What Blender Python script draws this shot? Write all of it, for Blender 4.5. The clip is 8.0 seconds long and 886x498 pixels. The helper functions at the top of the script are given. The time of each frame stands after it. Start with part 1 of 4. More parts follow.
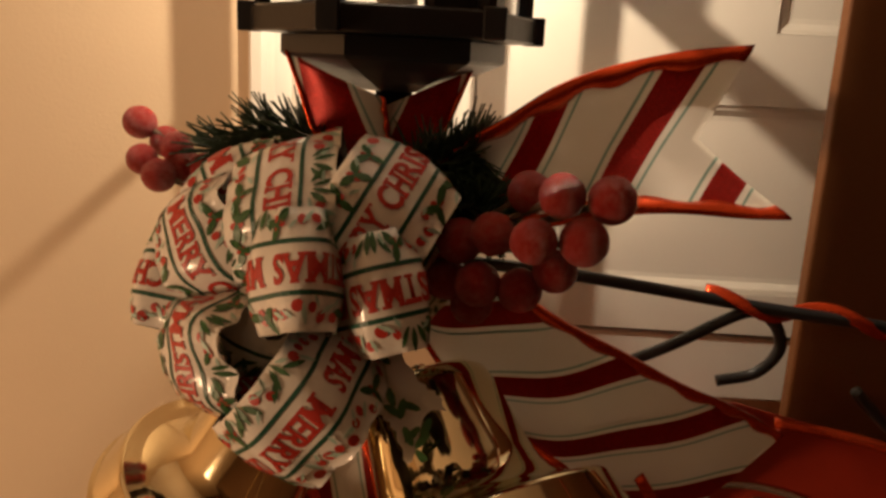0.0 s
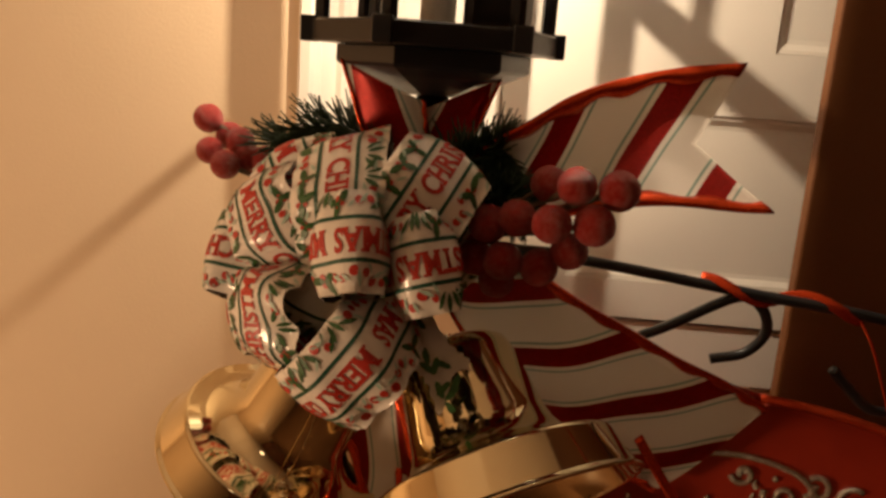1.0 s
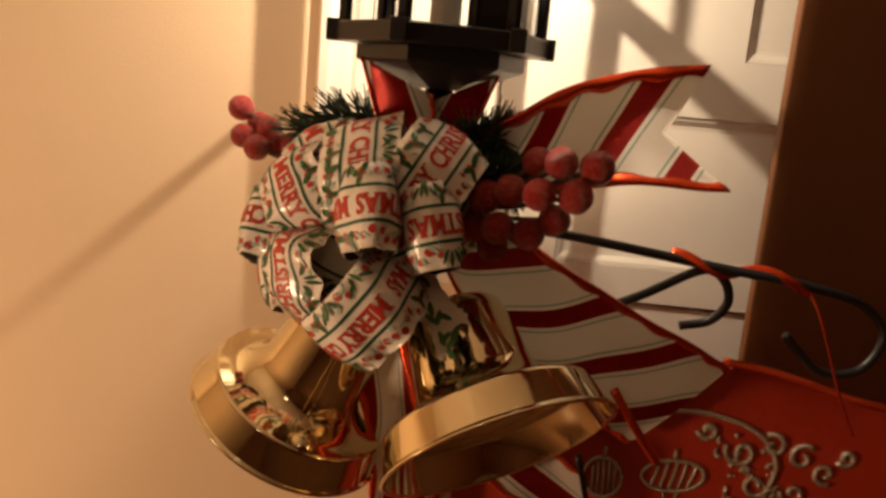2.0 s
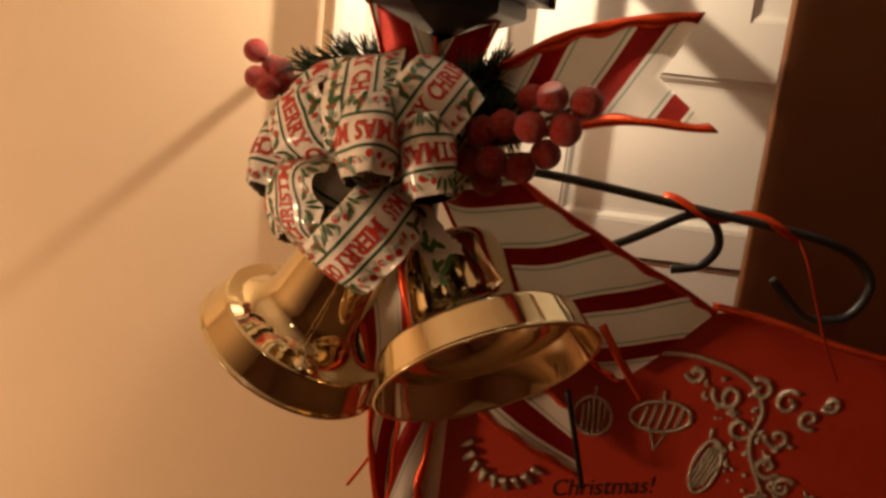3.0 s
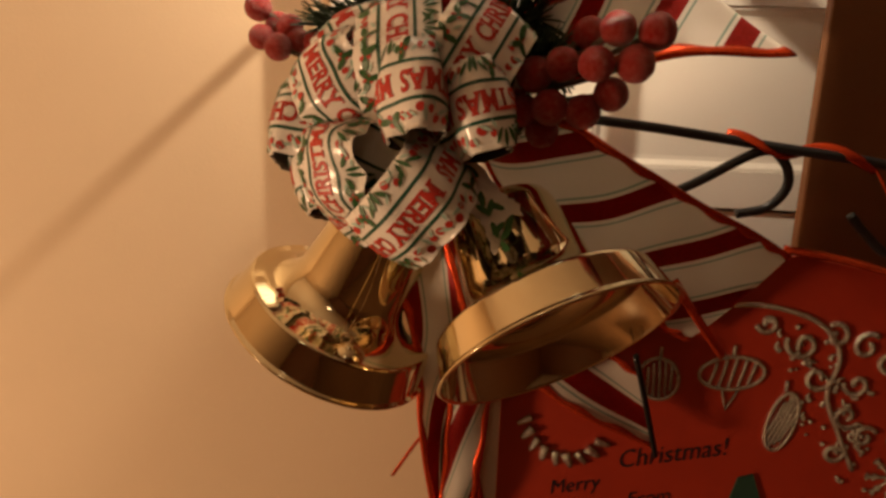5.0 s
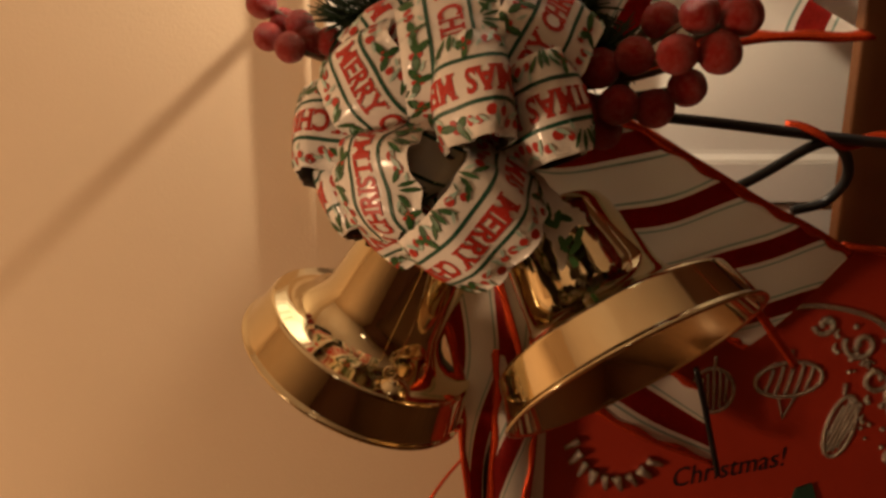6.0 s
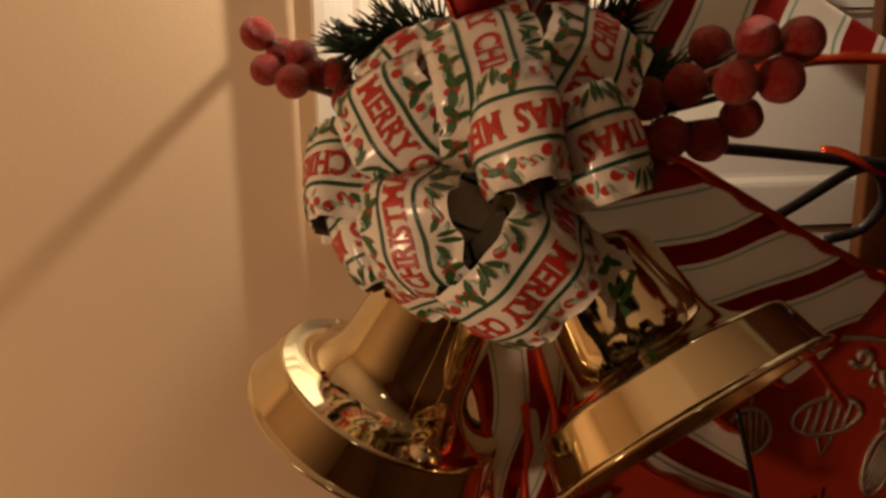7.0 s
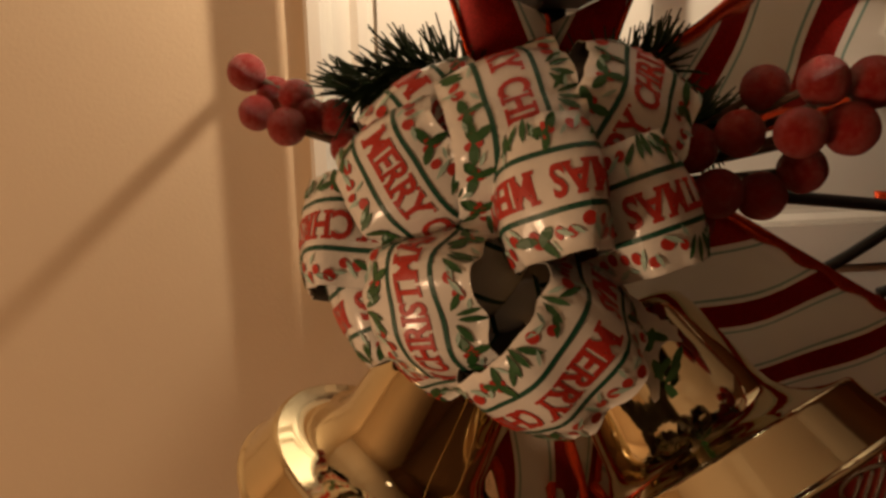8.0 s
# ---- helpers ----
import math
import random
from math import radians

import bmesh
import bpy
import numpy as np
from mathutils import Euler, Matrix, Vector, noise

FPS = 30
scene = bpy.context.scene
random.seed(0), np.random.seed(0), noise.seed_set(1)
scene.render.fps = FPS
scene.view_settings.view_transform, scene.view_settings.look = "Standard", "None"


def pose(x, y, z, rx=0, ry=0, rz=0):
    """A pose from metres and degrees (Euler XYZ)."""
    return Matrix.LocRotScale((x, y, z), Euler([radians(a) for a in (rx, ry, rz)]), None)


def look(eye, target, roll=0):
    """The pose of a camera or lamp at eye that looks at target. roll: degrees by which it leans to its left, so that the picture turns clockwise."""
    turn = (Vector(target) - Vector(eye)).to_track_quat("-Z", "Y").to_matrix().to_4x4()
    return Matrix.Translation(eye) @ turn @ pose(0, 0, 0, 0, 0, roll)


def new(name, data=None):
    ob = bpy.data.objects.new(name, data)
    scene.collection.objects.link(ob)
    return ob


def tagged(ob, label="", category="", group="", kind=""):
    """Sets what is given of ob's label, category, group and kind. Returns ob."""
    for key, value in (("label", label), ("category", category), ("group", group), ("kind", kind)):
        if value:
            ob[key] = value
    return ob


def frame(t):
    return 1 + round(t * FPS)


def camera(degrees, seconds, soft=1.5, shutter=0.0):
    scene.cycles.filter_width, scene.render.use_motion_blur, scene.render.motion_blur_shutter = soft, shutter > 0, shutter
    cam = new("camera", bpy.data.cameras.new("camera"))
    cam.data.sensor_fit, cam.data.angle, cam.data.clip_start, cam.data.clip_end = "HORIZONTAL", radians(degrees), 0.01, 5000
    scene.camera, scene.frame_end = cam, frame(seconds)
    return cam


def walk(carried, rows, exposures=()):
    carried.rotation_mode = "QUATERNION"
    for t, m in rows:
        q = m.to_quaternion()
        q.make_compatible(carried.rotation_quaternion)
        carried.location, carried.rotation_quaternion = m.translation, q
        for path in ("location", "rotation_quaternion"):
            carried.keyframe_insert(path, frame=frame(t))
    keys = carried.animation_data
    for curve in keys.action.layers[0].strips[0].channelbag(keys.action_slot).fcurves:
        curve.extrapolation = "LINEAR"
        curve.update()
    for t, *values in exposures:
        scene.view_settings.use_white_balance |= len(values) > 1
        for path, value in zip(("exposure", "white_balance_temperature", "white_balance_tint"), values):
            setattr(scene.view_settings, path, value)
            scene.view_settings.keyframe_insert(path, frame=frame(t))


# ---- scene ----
cam = camera(58.0, 8.0, soft=2.9)
PATH = [
    (0, (0.044, 0.109, 1.368), (-0.006, 2.056, 0.912), 2.9),
    (0.5, (0.052, 0.076, 1.37), (-0.035, 2.024, 0.922), 3.6),
    (1, (0.037, 0.038, 1.367), (-0.049, 1.988, 0.932), 4.2),
    (2.3, (0.0425, -0.0585, 1.342), (-0.058, 1.901, 0.955), 5.7),
    (2.5, (0.056, -0.063, 1.335), (-0.078, 1.892, 0.932), 6.3),
    (3, (0.069, -0.078, 1.317), (-0.083, 1.871, 0.897), 6.4),
    (3.5, (0.071, -0.078, 1.303), (-0.085, 1.867, 0.862), 6.1),
    (4, (0.061, -0.067, 1.295), (-0.084, 1.874, 0.837), 4.7),
    (4.5, (0.038, -0.048, 1.297), (-0.086, 1.89, 0.816), 3.3),
    (6, (-0.068, 0.038, 1.293), (0.025, 1.975, 0.803), 0.4),
    (6.5, (-0.101, 0.064, 1.296), (0.069, 1.997, 0.812), -0.2),
    (7, (-0.111, 0.09, 1.3), (0.109, 2.027, 0.853), -0.8),
    (7.5, (-0.115, 0.126, 1.305), (0.116, 2.067, 0.882), -0.8),
    (8, (-0.116, 0.15, 1.315), (0.126, 2.091, 0.9), -1.2),
]
walk(cam, [(t, look(eye, target, roll)) for t, eye, target, roll in PATH],
     exposures=[(0.0, 0.05), (1.0, 0.18), (2.5, 0.46), (4.5, 0.42), (6.0, 0.06), (7.0, -0.26), (8.0, -0.40)])

# ---------------------------------------------------------------- light
world = bpy.data.worlds.new("world")
scene.world = world
world.use_nodes = True
world.node_tree.nodes["Background"].inputs[0].default_value = (0.9, 0.7, 0.5, 1)
world.node_tree.nodes["Background"].inputs[1].default_value = 0.02


def lamp(name, kind, at, watts, colour, size):
    data = bpy.data.lights.new(name, kind)
    data.energy, data.color = watts, colour
    if kind == "AREA":
        data.shape, data.size = "DISK", size
    else:
        data.shadow_soft_size = size
    ob = new(name, data)
    ob.matrix_world = at
    return ob


LANTERN = Vector((-0.002, 0.590, 1.380))      # middle of the lantern's base plate
BULB = LANTERN.z + 0.170
GLOBE = Vector((-1.30, -0.15, 0.80))          # middle of the unseen lit globe, added to light the wall
lamp("lantern_light", "POINT", pose(LANTERN.x, LANTERN.y, BULB), 5.2, (1.0, 0.78, 0.55), 0.0014)
# fill from the side: an added lamp out of view brightens wall and bells
lamp("side_fill_light", "POINT", pose(*GLOBE), 34.0, (1.0, 0.61, 0.34), 0.115)
lamp("room_light", "AREA", look((-0.55, -2.30, 2.33), (-0.3, -1.2, 1.0)), 0.7, (1.0, 0.74, 0.50), 0.34)

# ---------------------------------------------------------------- materials


def node_mat(name):
    m = bpy.data.materials.new(name)
    m.use_nodes = True
    nt = m.node_tree
    return m, nt, nt.nodes["Principled BSDF"]


def add(nt, kind, **values):
    n = nt.nodes.new(kind)
    for k, v in values.items():
        n.inputs[k.replace("_", " ")].default_value = v
    return n


def mat(name, colour, rough=0.5, metal=0.0, scale=40.0, vary=0.15, bump=0.1, depth=0.001, sheen=0.0, coat=0.0, fine=6.0):
    """A surface with stains at one scale and grain at a finer one."""
    m, nt, bsdf = node_mat(name)
    co = add(nt, "ShaderNodeTexCoord")
    big = add(nt, "ShaderNodeTexNoise", Scale=scale, Detail=4.0, Roughness=0.6)
    small = add(nt, "ShaderNodeTexNoise", Scale=scale * fine, Detail=3.0)
    nt.links.new(co.outputs["Object"], big.inputs["Vector"])
    nt.links.new(co.outputs["Object"], small.inputs["Vector"])
    ramp = add(nt, "ShaderNodeMapRange", To_Min=1 - vary, To_Max=1 + vary)
    nt.links.new(big.outputs["Fac"], ramp.inputs["Value"])
    mul = nt.nodes.new("ShaderNodeVectorMath")
    mul.operation = "SCALE"
    mul.inputs[0].default_value = colour
    nt.links.new(ramp.outputs["Result"], mul.inputs["Scale"])
    nt.links.new(mul.outputs["Vector"], bsdf.inputs["Base Color"])
    rr = add(nt, "ShaderNodeMapRange", To_Min=max(0.02, rough * 0.75), To_Max=min(1.0, rough * 1.25))
    nt.links.new(small.outputs["Fac"], rr.inputs["Value"])
    nt.links.new(rr.outputs["Result"], bsdf.inputs["Roughness"])
    bsdf.inputs["Metallic"].default_value = metal
    bsdf.inputs["Sheen Weight"].default_value = sheen
    bsdf.inputs["Coat Weight"].default_value = coat
    if bump:
        b = add(nt, "ShaderNodeBump", Strength=bump, Distance=depth)
        nt.links.new(small.outputs["Fac"], b.inputs["Height"])
        nt.links.new(b.outputs["Normal"], bsdf.inputs["Normal"])
    return m


WALL = mat("wall_paint", (0.72, 0.56, 0.38), 0.75, scale=5.0, vary=0.05, bump=0.25, depth=0.0012, fine=60)
WHITE = mat("white_gloss_paint", (0.78, 0.74, 0.66), 0.38, scale=6.0, vary=0.05, bump=0.12, depth=0.0008, fine=40)
BROWN = mat("brown_paint", (0.15, 0.052, 0.012), 0.6, scale=5.0, vary=0.12, bump=0.2, depth=0.001, fine=50)
CEIL = mat("ceiling_paint", (0.75, 0.70, 0.62), 0.85, scale=4.0, vary=0.04, bump=0.2, fine=50)
FLOOR = mat("floor_boards", (0.20, 0.11, 0.055), 0.45, scale=8.0, vary=0.3, bump=0.1)
DARKWOOD = mat("dark_wood", (0.06, 0.035, 0.02), 0.4, scale=20.0, vary=0.3, bump=0.1)
BLACK = mat("black_plastic", (0.012, 0.012, 0.013), 0.32, scale=60.0, vary=0.2, bump=0.08, depth=0.0004)
IRON = mat("black_iron", (0.016, 0.018, 0.020), 0.38, scale=90.0, vary=0.25, bump=0.25, depth=0.0006)
GOLD = mat("gold_plating", (0.82, 0.71, 0.46), 0.07, metal=1.0, scale=12.0, vary=0.06, bump=0.06, depth=0.0012, fine=2.5)
REDFOIL = mat("red_foil", (0.74, 0.085, 0.022), 0.17, metal=0.8, scale=150.0, vary=0.3, bump=0.5, depth=0.0008)
NEEDLE = mat("pine_needle", (0.022, 0.050, 0.022), 0.55, scale=120.0, vary=0.5, bump=0.0)
TWIG = mat("brown_twig", (0.10, 0.055, 0.03), 0.7, scale=200.0, vary=0.3, bump=0.3)
GREENINK = mat("green_ink", (0.010, 0.085, 0.050), 0.45, scale=200.0, vary=0.15, bump=0.0)
LEAFINK = mat("leaf_green_ink", (0.032, 0.115, 0.032), 0.45, scale=150.0, vary=0.45, bump=0.0)
TEALINK = mat("pale_teal_ink", (0.42, 0.60, 0.52), 0.45, scale=150.0, vary=0.2, bump=0.0)
REDINK = mat("red_ink", (0.50, 0.035, 0.022), 0.45, scale=180.0, vary=0.15, bump=0.0)
SILVER = mat("silver_glitter", (0.56, 0.50, 0.43), 0.24, metal=0.9, scale=300.0, vary=0.35, bump=0.8, depth=0.001)
PEN = mat("black_pen", (0.012, 0.010, 0.014), 0.5, scale=200.0, vary=0.1, bump=0.0)
REDCARD = mat("red_card", (0.38, 0.034, 0.014), 0.42, scale=30.0, vary=0.12, bump=0.15, depth=0.0005)
CREAM = mat("cream_card", (0.70, 0.62, 0.50), 0.6, scale=40.0, vary=0.08, bump=0.1)
GREENFELT = mat("dark_green_felt", (0.012, 0.050, 0.032), 0.85, scale=200.0, vary=0.3, bump=0.5)
SATIN = mat("white_printed_satin", (0.84, 0.81, 0.75), 0.20, scale=60.0, vary=0.05, bump=0.12, coat=0.4, depth=0.0004, fine=14.0)
# ribbon back: whitish in itself, the loops' inner shade is put into its colour
SATINBACK = mat("shade_dark_ribbon_back", (0.10, 0.085, 0.068), 0.65, scale=60.0, vary=0.1, bump=0.1, depth=0.0004)
WAX = mat("ivory_wax", (0.80, 0.72, 0.58), 0.5, scale=40.0, vary=0.05, bump=0.1)


def frosted(name):
    """Red berry skin under a broken coat of sugar grains."""
    m, nt, bsdf = node_mat(name)
    co = add(nt, "ShaderNodeTexCoord")
    grain = add(nt, "ShaderNodeTexNoise", Scale=26.0, Detail=4.0, Roughness=0.7)
    patch = add(nt, "ShaderNodeTexNoise", Scale=3.0, Detail=3.0)
    for n in (grain, patch):
        nt.links.new(co.outputs["Object"], n.inputs["Vector"])
    both = nt.nodes.new("ShaderNodeMath")
    both.operation = "MULTIPLY"
    nt.links.new(grain.outputs["Fac"], both.inputs[0])
    nt.links.new(patch.outputs["Fac"], both.inputs[1])
    ramp = nt.nodes.new("ShaderNodeValToRGB")
    ramp.color_ramp.elements[0].position, ramp.color_ramp.elements[0].color = 0.21, (0.30, 0.010, 0.008, 1)
    ramp.color_ramp.elements[1].position, ramp.color_ramp.elements[1].color = 0.60, (0.52, 0.11, 0.09, 1)
    nt.links.new(both.outputs[0], ramp.inputs["Fac"])
    nt.links.new(ramp.outputs["Color"], bsdf.inputs["Base Color"])
    bsdf.inputs["Roughness"].default_value = 0.26
    bsdf.inputs["Subsurface Weight"].default_value = 0.45
    bsdf.inputs["Subsurface Radius"].default_value = (0.008, 0.0012, 0.0008)
    bsdf.inputs["Subsurface Scale"].default_value = 1.0
    bsdf.inputs["Sheen Weight"].default_value = 0.10
    bsdf.inputs["Sheen Roughness"].default_value = 0.3
    b = add(nt, "ShaderNodeBump", Strength=0.9, Distance=0.0014)
    nt.links.new(grain.outputs["Fac"], b.inputs["Height"])
    nt.links.new(b.outputs["Normal"], bsdf.inputs["Normal"])
    return m


def candy(name, along, across, period, shift=0.0, red=0.37):
    """White satin with slanting red glitter bands, each between thin green lines, along the strip's own length and width."""
    m, nt, bsdf = node_mat(name)
    uv = add(nt, "ShaderNodeUVMap")
    sep = add(nt, "ShaderNodeSeparateXYZ")
    nt.links.new(uv.outputs["UV"], sep.inputs[0])

    def op(kind, a, b):
        n = nt.nodes.new("ShaderNodeMath")
        n.operation = kind
        for i, v in enumerate((a, b)):
            if isinstance(v, (int, float)):
                n.inputs[i].default_value = v
            elif v is not None:
                nt.links.new(v, n.inputs[i])
        return n.outputs[0]
    phase = op("FRACT", op("DIVIDE", op("ADD", op("MULTIPLY", sep.outputs["X"], along), op("ADD", op("MULTIPLY", sep.outputs["Y"], across), shift)), period), None)
    ramp = nt.nodes.new("ShaderNodeValToRGB")
    ramp.color_ramp.interpolation = "CONSTANT"
    stops = [(0.0, (0.40, 0.014, 0.009)), (red, (0.74, 0.69, 0.62)), (red + 0.06, (0.24, 0.36, 0.30)), (red + 0.09, (0.74, 0.69, 0.62)),
             (0.91, (0.24, 0.36, 0.30)), (0.94, (0.74, 0.69, 0.62))]
    e = ramp.color_ramp.elements
    e[0].position, e[0].color = stops[0][0], (*stops[0][1], 1)
    e[1].position, e[1].color = stops[1][0], (*stops[1][1], 1)
    for p, c in stops[2:]:
        x = e.new(p)
        x.color = (*c, 1)
    nt.links.new(phase, ramp.inputs["Fac"])
    co = add(nt, "ShaderNodeTexCoord")
    grit = add(nt, "ShaderNodeTexVoronoi", Scale=1400.0)
    nt.links.new(co.outputs["Object"], grit.inputs["Vector"])
    tone = add(nt, "ShaderNodeMapRange", To_Min=0.30, To_Max=1.45)
    nt.links.new(grit.outputs["Distance"], tone.inputs["Value"])
    isred = op("LESS_THAN", phase, red)
    mix = nt.nodes.new("ShaderNodeMix")
    nt.links.new(isred, mix.inputs["Factor"])
    mix.inputs["A"].default_value = 1.0
    nt.links.new(tone.outputs["Result"], mix.inputs["B"])
    mul = nt.nodes.new("ShaderNodeVectorMath")
    mul.operation = "SCALE"
    nt.links.new(ramp.outputs["Color"], mul.inputs[0])
    nt.links.new(mix.outputs["Result"], mul.inputs["Scale"])
    nt.links.new(mul.outputs["Vector"], bsdf.inputs["Base Color"])
    bsdf.inputs["Roughness"].default_value = 0.34
    nt.links.new(op("MULTIPLY", isred, 0.45), bsdf.inputs["Metallic"])
    b = add(nt, "ShaderNodeBump", Distance=0.0012)
    nt.links.new(op("MULTIPLY", isred, 0.8), b.inputs["Strength"])
    nt.links.new(grit.outputs["Color"], b.inputs["Height"])
    nt.links.new(b.outputs["Normal"], bsdf.inputs["Normal"])
    return m


def glow(name, colour, power):
    m, nt, bsdf = node_mat(name)
    bsdf.inputs["Emission Color"].default_value = (*colour, 1)
    bsdf.inputs["Emission Strength"].default_value = power
    return m


def glass(name):
    m, nt, bsdf = node_mat(name)
    bsdf.inputs["Transmission Weight"].default_value = 1.0
    bsdf.inputs["Roughness"].default_value = 0.04
    bsdf.inputs["IOR"].default_value = 1.05
    return m


BERRY = frosted("frosted_red_berry")
CANDY = candy("candy_stripe_ribbon", 1.0, -0.85, 0.068, 0.052, 0.30)
CANDYB = candy("candy_stripe_ribbon_steep", 1.0, -0.80, 0.064, 0.002, 0.32)
CANDYE = candy("candy_stripe_ribbon_ear", 0.10, 1.0, 0.052)
CANDYF = candy("candy_stripe_ribbon_red_side", 0.04, 1.0, 0.052, 0.020, 0.60)
CANDYG = candy("candy_stripe_ribbon_red_far_side", -0.04, 1.0, 0.052, 0.011, 0.60)
CANDYL = candy("candy_stripe_ribbon_lengthwise", 0.22, 1.0, 0.036)
FLAME = glow("lit_bulb", (1.0, 0.62, 0.30), 30.0)
SHADE = glow("lit_shade", (1.0, 0.72, 0.45), 3.0)
GLASS = glass("clear_pane")

# ---------------------------------------------------------------- mesh helpers


def link(name, bm, material, parent=None, label="", smooth=False, mats=()):
    me = bpy.data.meshes.new(name)
    bm.to_mesh(me)
    bm.free()
    for m in (material, *mats):
        me.materials.append(m)
    if smooth:
        for p in me.polygons:
            p.use_smooth = True
    ob = new(name, me)
    if parent is not None:
        ob.parent = parent
    if label:
        ob["label"] = label
    return ob


def part(name, bm, material, parent, label="", smooth=False, mats=()):
    return link(name, bm, material, parent, label, smooth, mats)


def empty(name, at=(0, 0, 0)):
    ob = new(name)
    ob.empty_display_size = 0.02
    return ob


def box(x0, x1, y0, y1, z0, z1, bevel=0.0, bm=None):
    bm = bm or bmesh.new()
    made = bmesh.ops.create_cube(bm, size=1.0, matrix=Matrix.LocRotScale(((x0 + x1) / 2, (y0 + y1) / 2, (z0 + z1) / 2), None, (x1 - x0, y1 - y0, z1 - z0)))
    if bevel:
        edges = list({e for v in made["verts"] for e in v.link_edges})
        bmesh.ops.bevel(bm, geom=edges, offset=bevel, segments=2, affect="EDGES", profile=0.5)
    return bm


def frame_of(axis):
    z = Vector(axis).normalized()
    x = z.orthogonal().normalized()
    return x, z.cross(x), z


def lathe(profile, at, axis, sides=48, bm=None):
    """A turned form: (radius, height) pairs along axis from at."""
    bm = bm or bmesh.new()
    x, y, z = frame_of(axis)
    rings = []
    for r, h in profile:
        if r < 1e-6:
            rings.append([bm.verts.new(Vector(at) + z * h)])
        else:
            rings.append([bm.verts.new(Vector(at) + z * h + (x * math.cos(a) + y * math.sin(a)) * r) for a in [2 * math.pi * i / sides for i in range(sides)]])
    for a, b in zip(rings, rings[1:]):
        for i in range(sides):
            j = (i + 1) % sides
            q = [a[i % len(a)], a[j % len(a)], b[j % len(b)], b[i % len(b)]]
            q = [v for k, v in enumerate(q) if v not in q[:k]]
            if len(q) > 2:
                bm.faces.new(q)
    bmesh.ops.recalc_face_normals(bm, faces=bm.faces)
    return bm


def spline(points, steps=12):
    """A smooth line through a few points."""
    ps = [Vector(p) for p in points]
    ps = [2 * ps[0] - ps[1]] + ps + [2 * ps[-1] - ps[-2]]
    out = []
    for a, b, c, d in zip(ps, ps[1:], ps[2:], ps[3:]):
        for k in range(steps):
            t = k / steps
            out.append(0.5 * (2 * b + (c - a) * t + (2 * a - 5 * b + 4 * c - d) * t * t + (3 * b - a - 3 * c + d) * t ** 3))
    out.append(ps[-2])
    return out


def tube(line, radius, sides=10, bm=None, flat=1.0, taper=None):
    bm = bm or bmesh.new()
    rings, side = [], None
    for i, p in enumerate(line):
        t = (line[min(i + 1, len(line) - 1)] - line[max(i - 1, 0)]).normalized()
        side = t.orthogonal().normalized() if side is None else (side - t * side.dot(t)).normalized()
        up = t.cross(side)
        r = radius if taper is None else radius * (1 + (taper - 1) * i / (len(line) - 1))
        rings.append([bm.verts.new(p + (side * math.cos(a) + up * math.sin(a) * flat) * r) for a in [2 * math.pi * k / sides for k in range(sides)]])
    for a, b in zip(rings, rings[1:]):
        for i in range(sides):
            bm.faces.new((a[i], a[(i + 1) % sides], b[(i + 1) % sides], b[i]))
    bm.faces.new(list(reversed(rings[0])))
    bm.faces.new(rings[-1])
    return bm


def ball(at, r, bm=None, sub=3, squash=1.0):
    bm = bm or bmesh.new()
    bmesh.ops.create_icosphere(bm, subdivisions=sub, radius=r, matrix=Matrix.Translation(at) @ Matrix.Diagonal((1, 1, squash, 1)))
    return bm


# ---------------------------------------------------------------- the setting
WY = 0.790                       # face of the wall behind the decoration
EDGE, RIGHT, FOOT, HEAD = -0.139, 0.62, 1.152, 2.08   # the white cabinet's outline
X0, X1, Y0 = -2.6, 2.4, -4.6


def setting():
    tagged(link("wall_north", box(X0, X1, WY, WY + 0.12, 0, 2.42), WALL), "warm beige painted wall behind the lamp post", "wall", kind="structure")
    tagged(link("wall_west", box(X0 - 0.12, X0, Y0, WY + 0.12, 0, 2.42), WALL), "warm beige painted side wall", "wall", kind="structure")
    # walls out of view; their dark brown stands for the dimness the bells reflect
    tagged(link("wall_east", box(X1, X1 + 0.12, Y0, WY + 0.12, 0, 2.42), BROWN), "unseen side wall, dark brown for the dim room", "wall", kind="structure")
    tagged(link("wall_south", box(X0 - 0.12, X1 + 0.12, Y0 - 0.12, Y0, 0, 2.42), BROWN), "unseen back wall, dark brown for the dim room", "wall", kind="structure")
    tagged(link("floor", box(X0 - 0.12, X1 + 0.12, Y0 - 0.12, WY + 0.2, -0.1, 0), FLOOR), "dark brown wooden floor", "floor", kind="structure")
    tagged(link("ceiling", box(X0 - 0.12, X1 + 0.12, Y0 - 0.12, WY + 0.2, 2.42, 2.5), CEIL), "plain off-white ceiling", "ceiling", kind="structure")
    # brown painted board that closes the corner in front of the cabinet
    tagged(link("wall_return", box(0.2935, 1.2, 0.676, 0.690, 0, 2.419, 0.002), BROWN), "brown painted wall return beside the white cabinet", "wall", kind="structure")


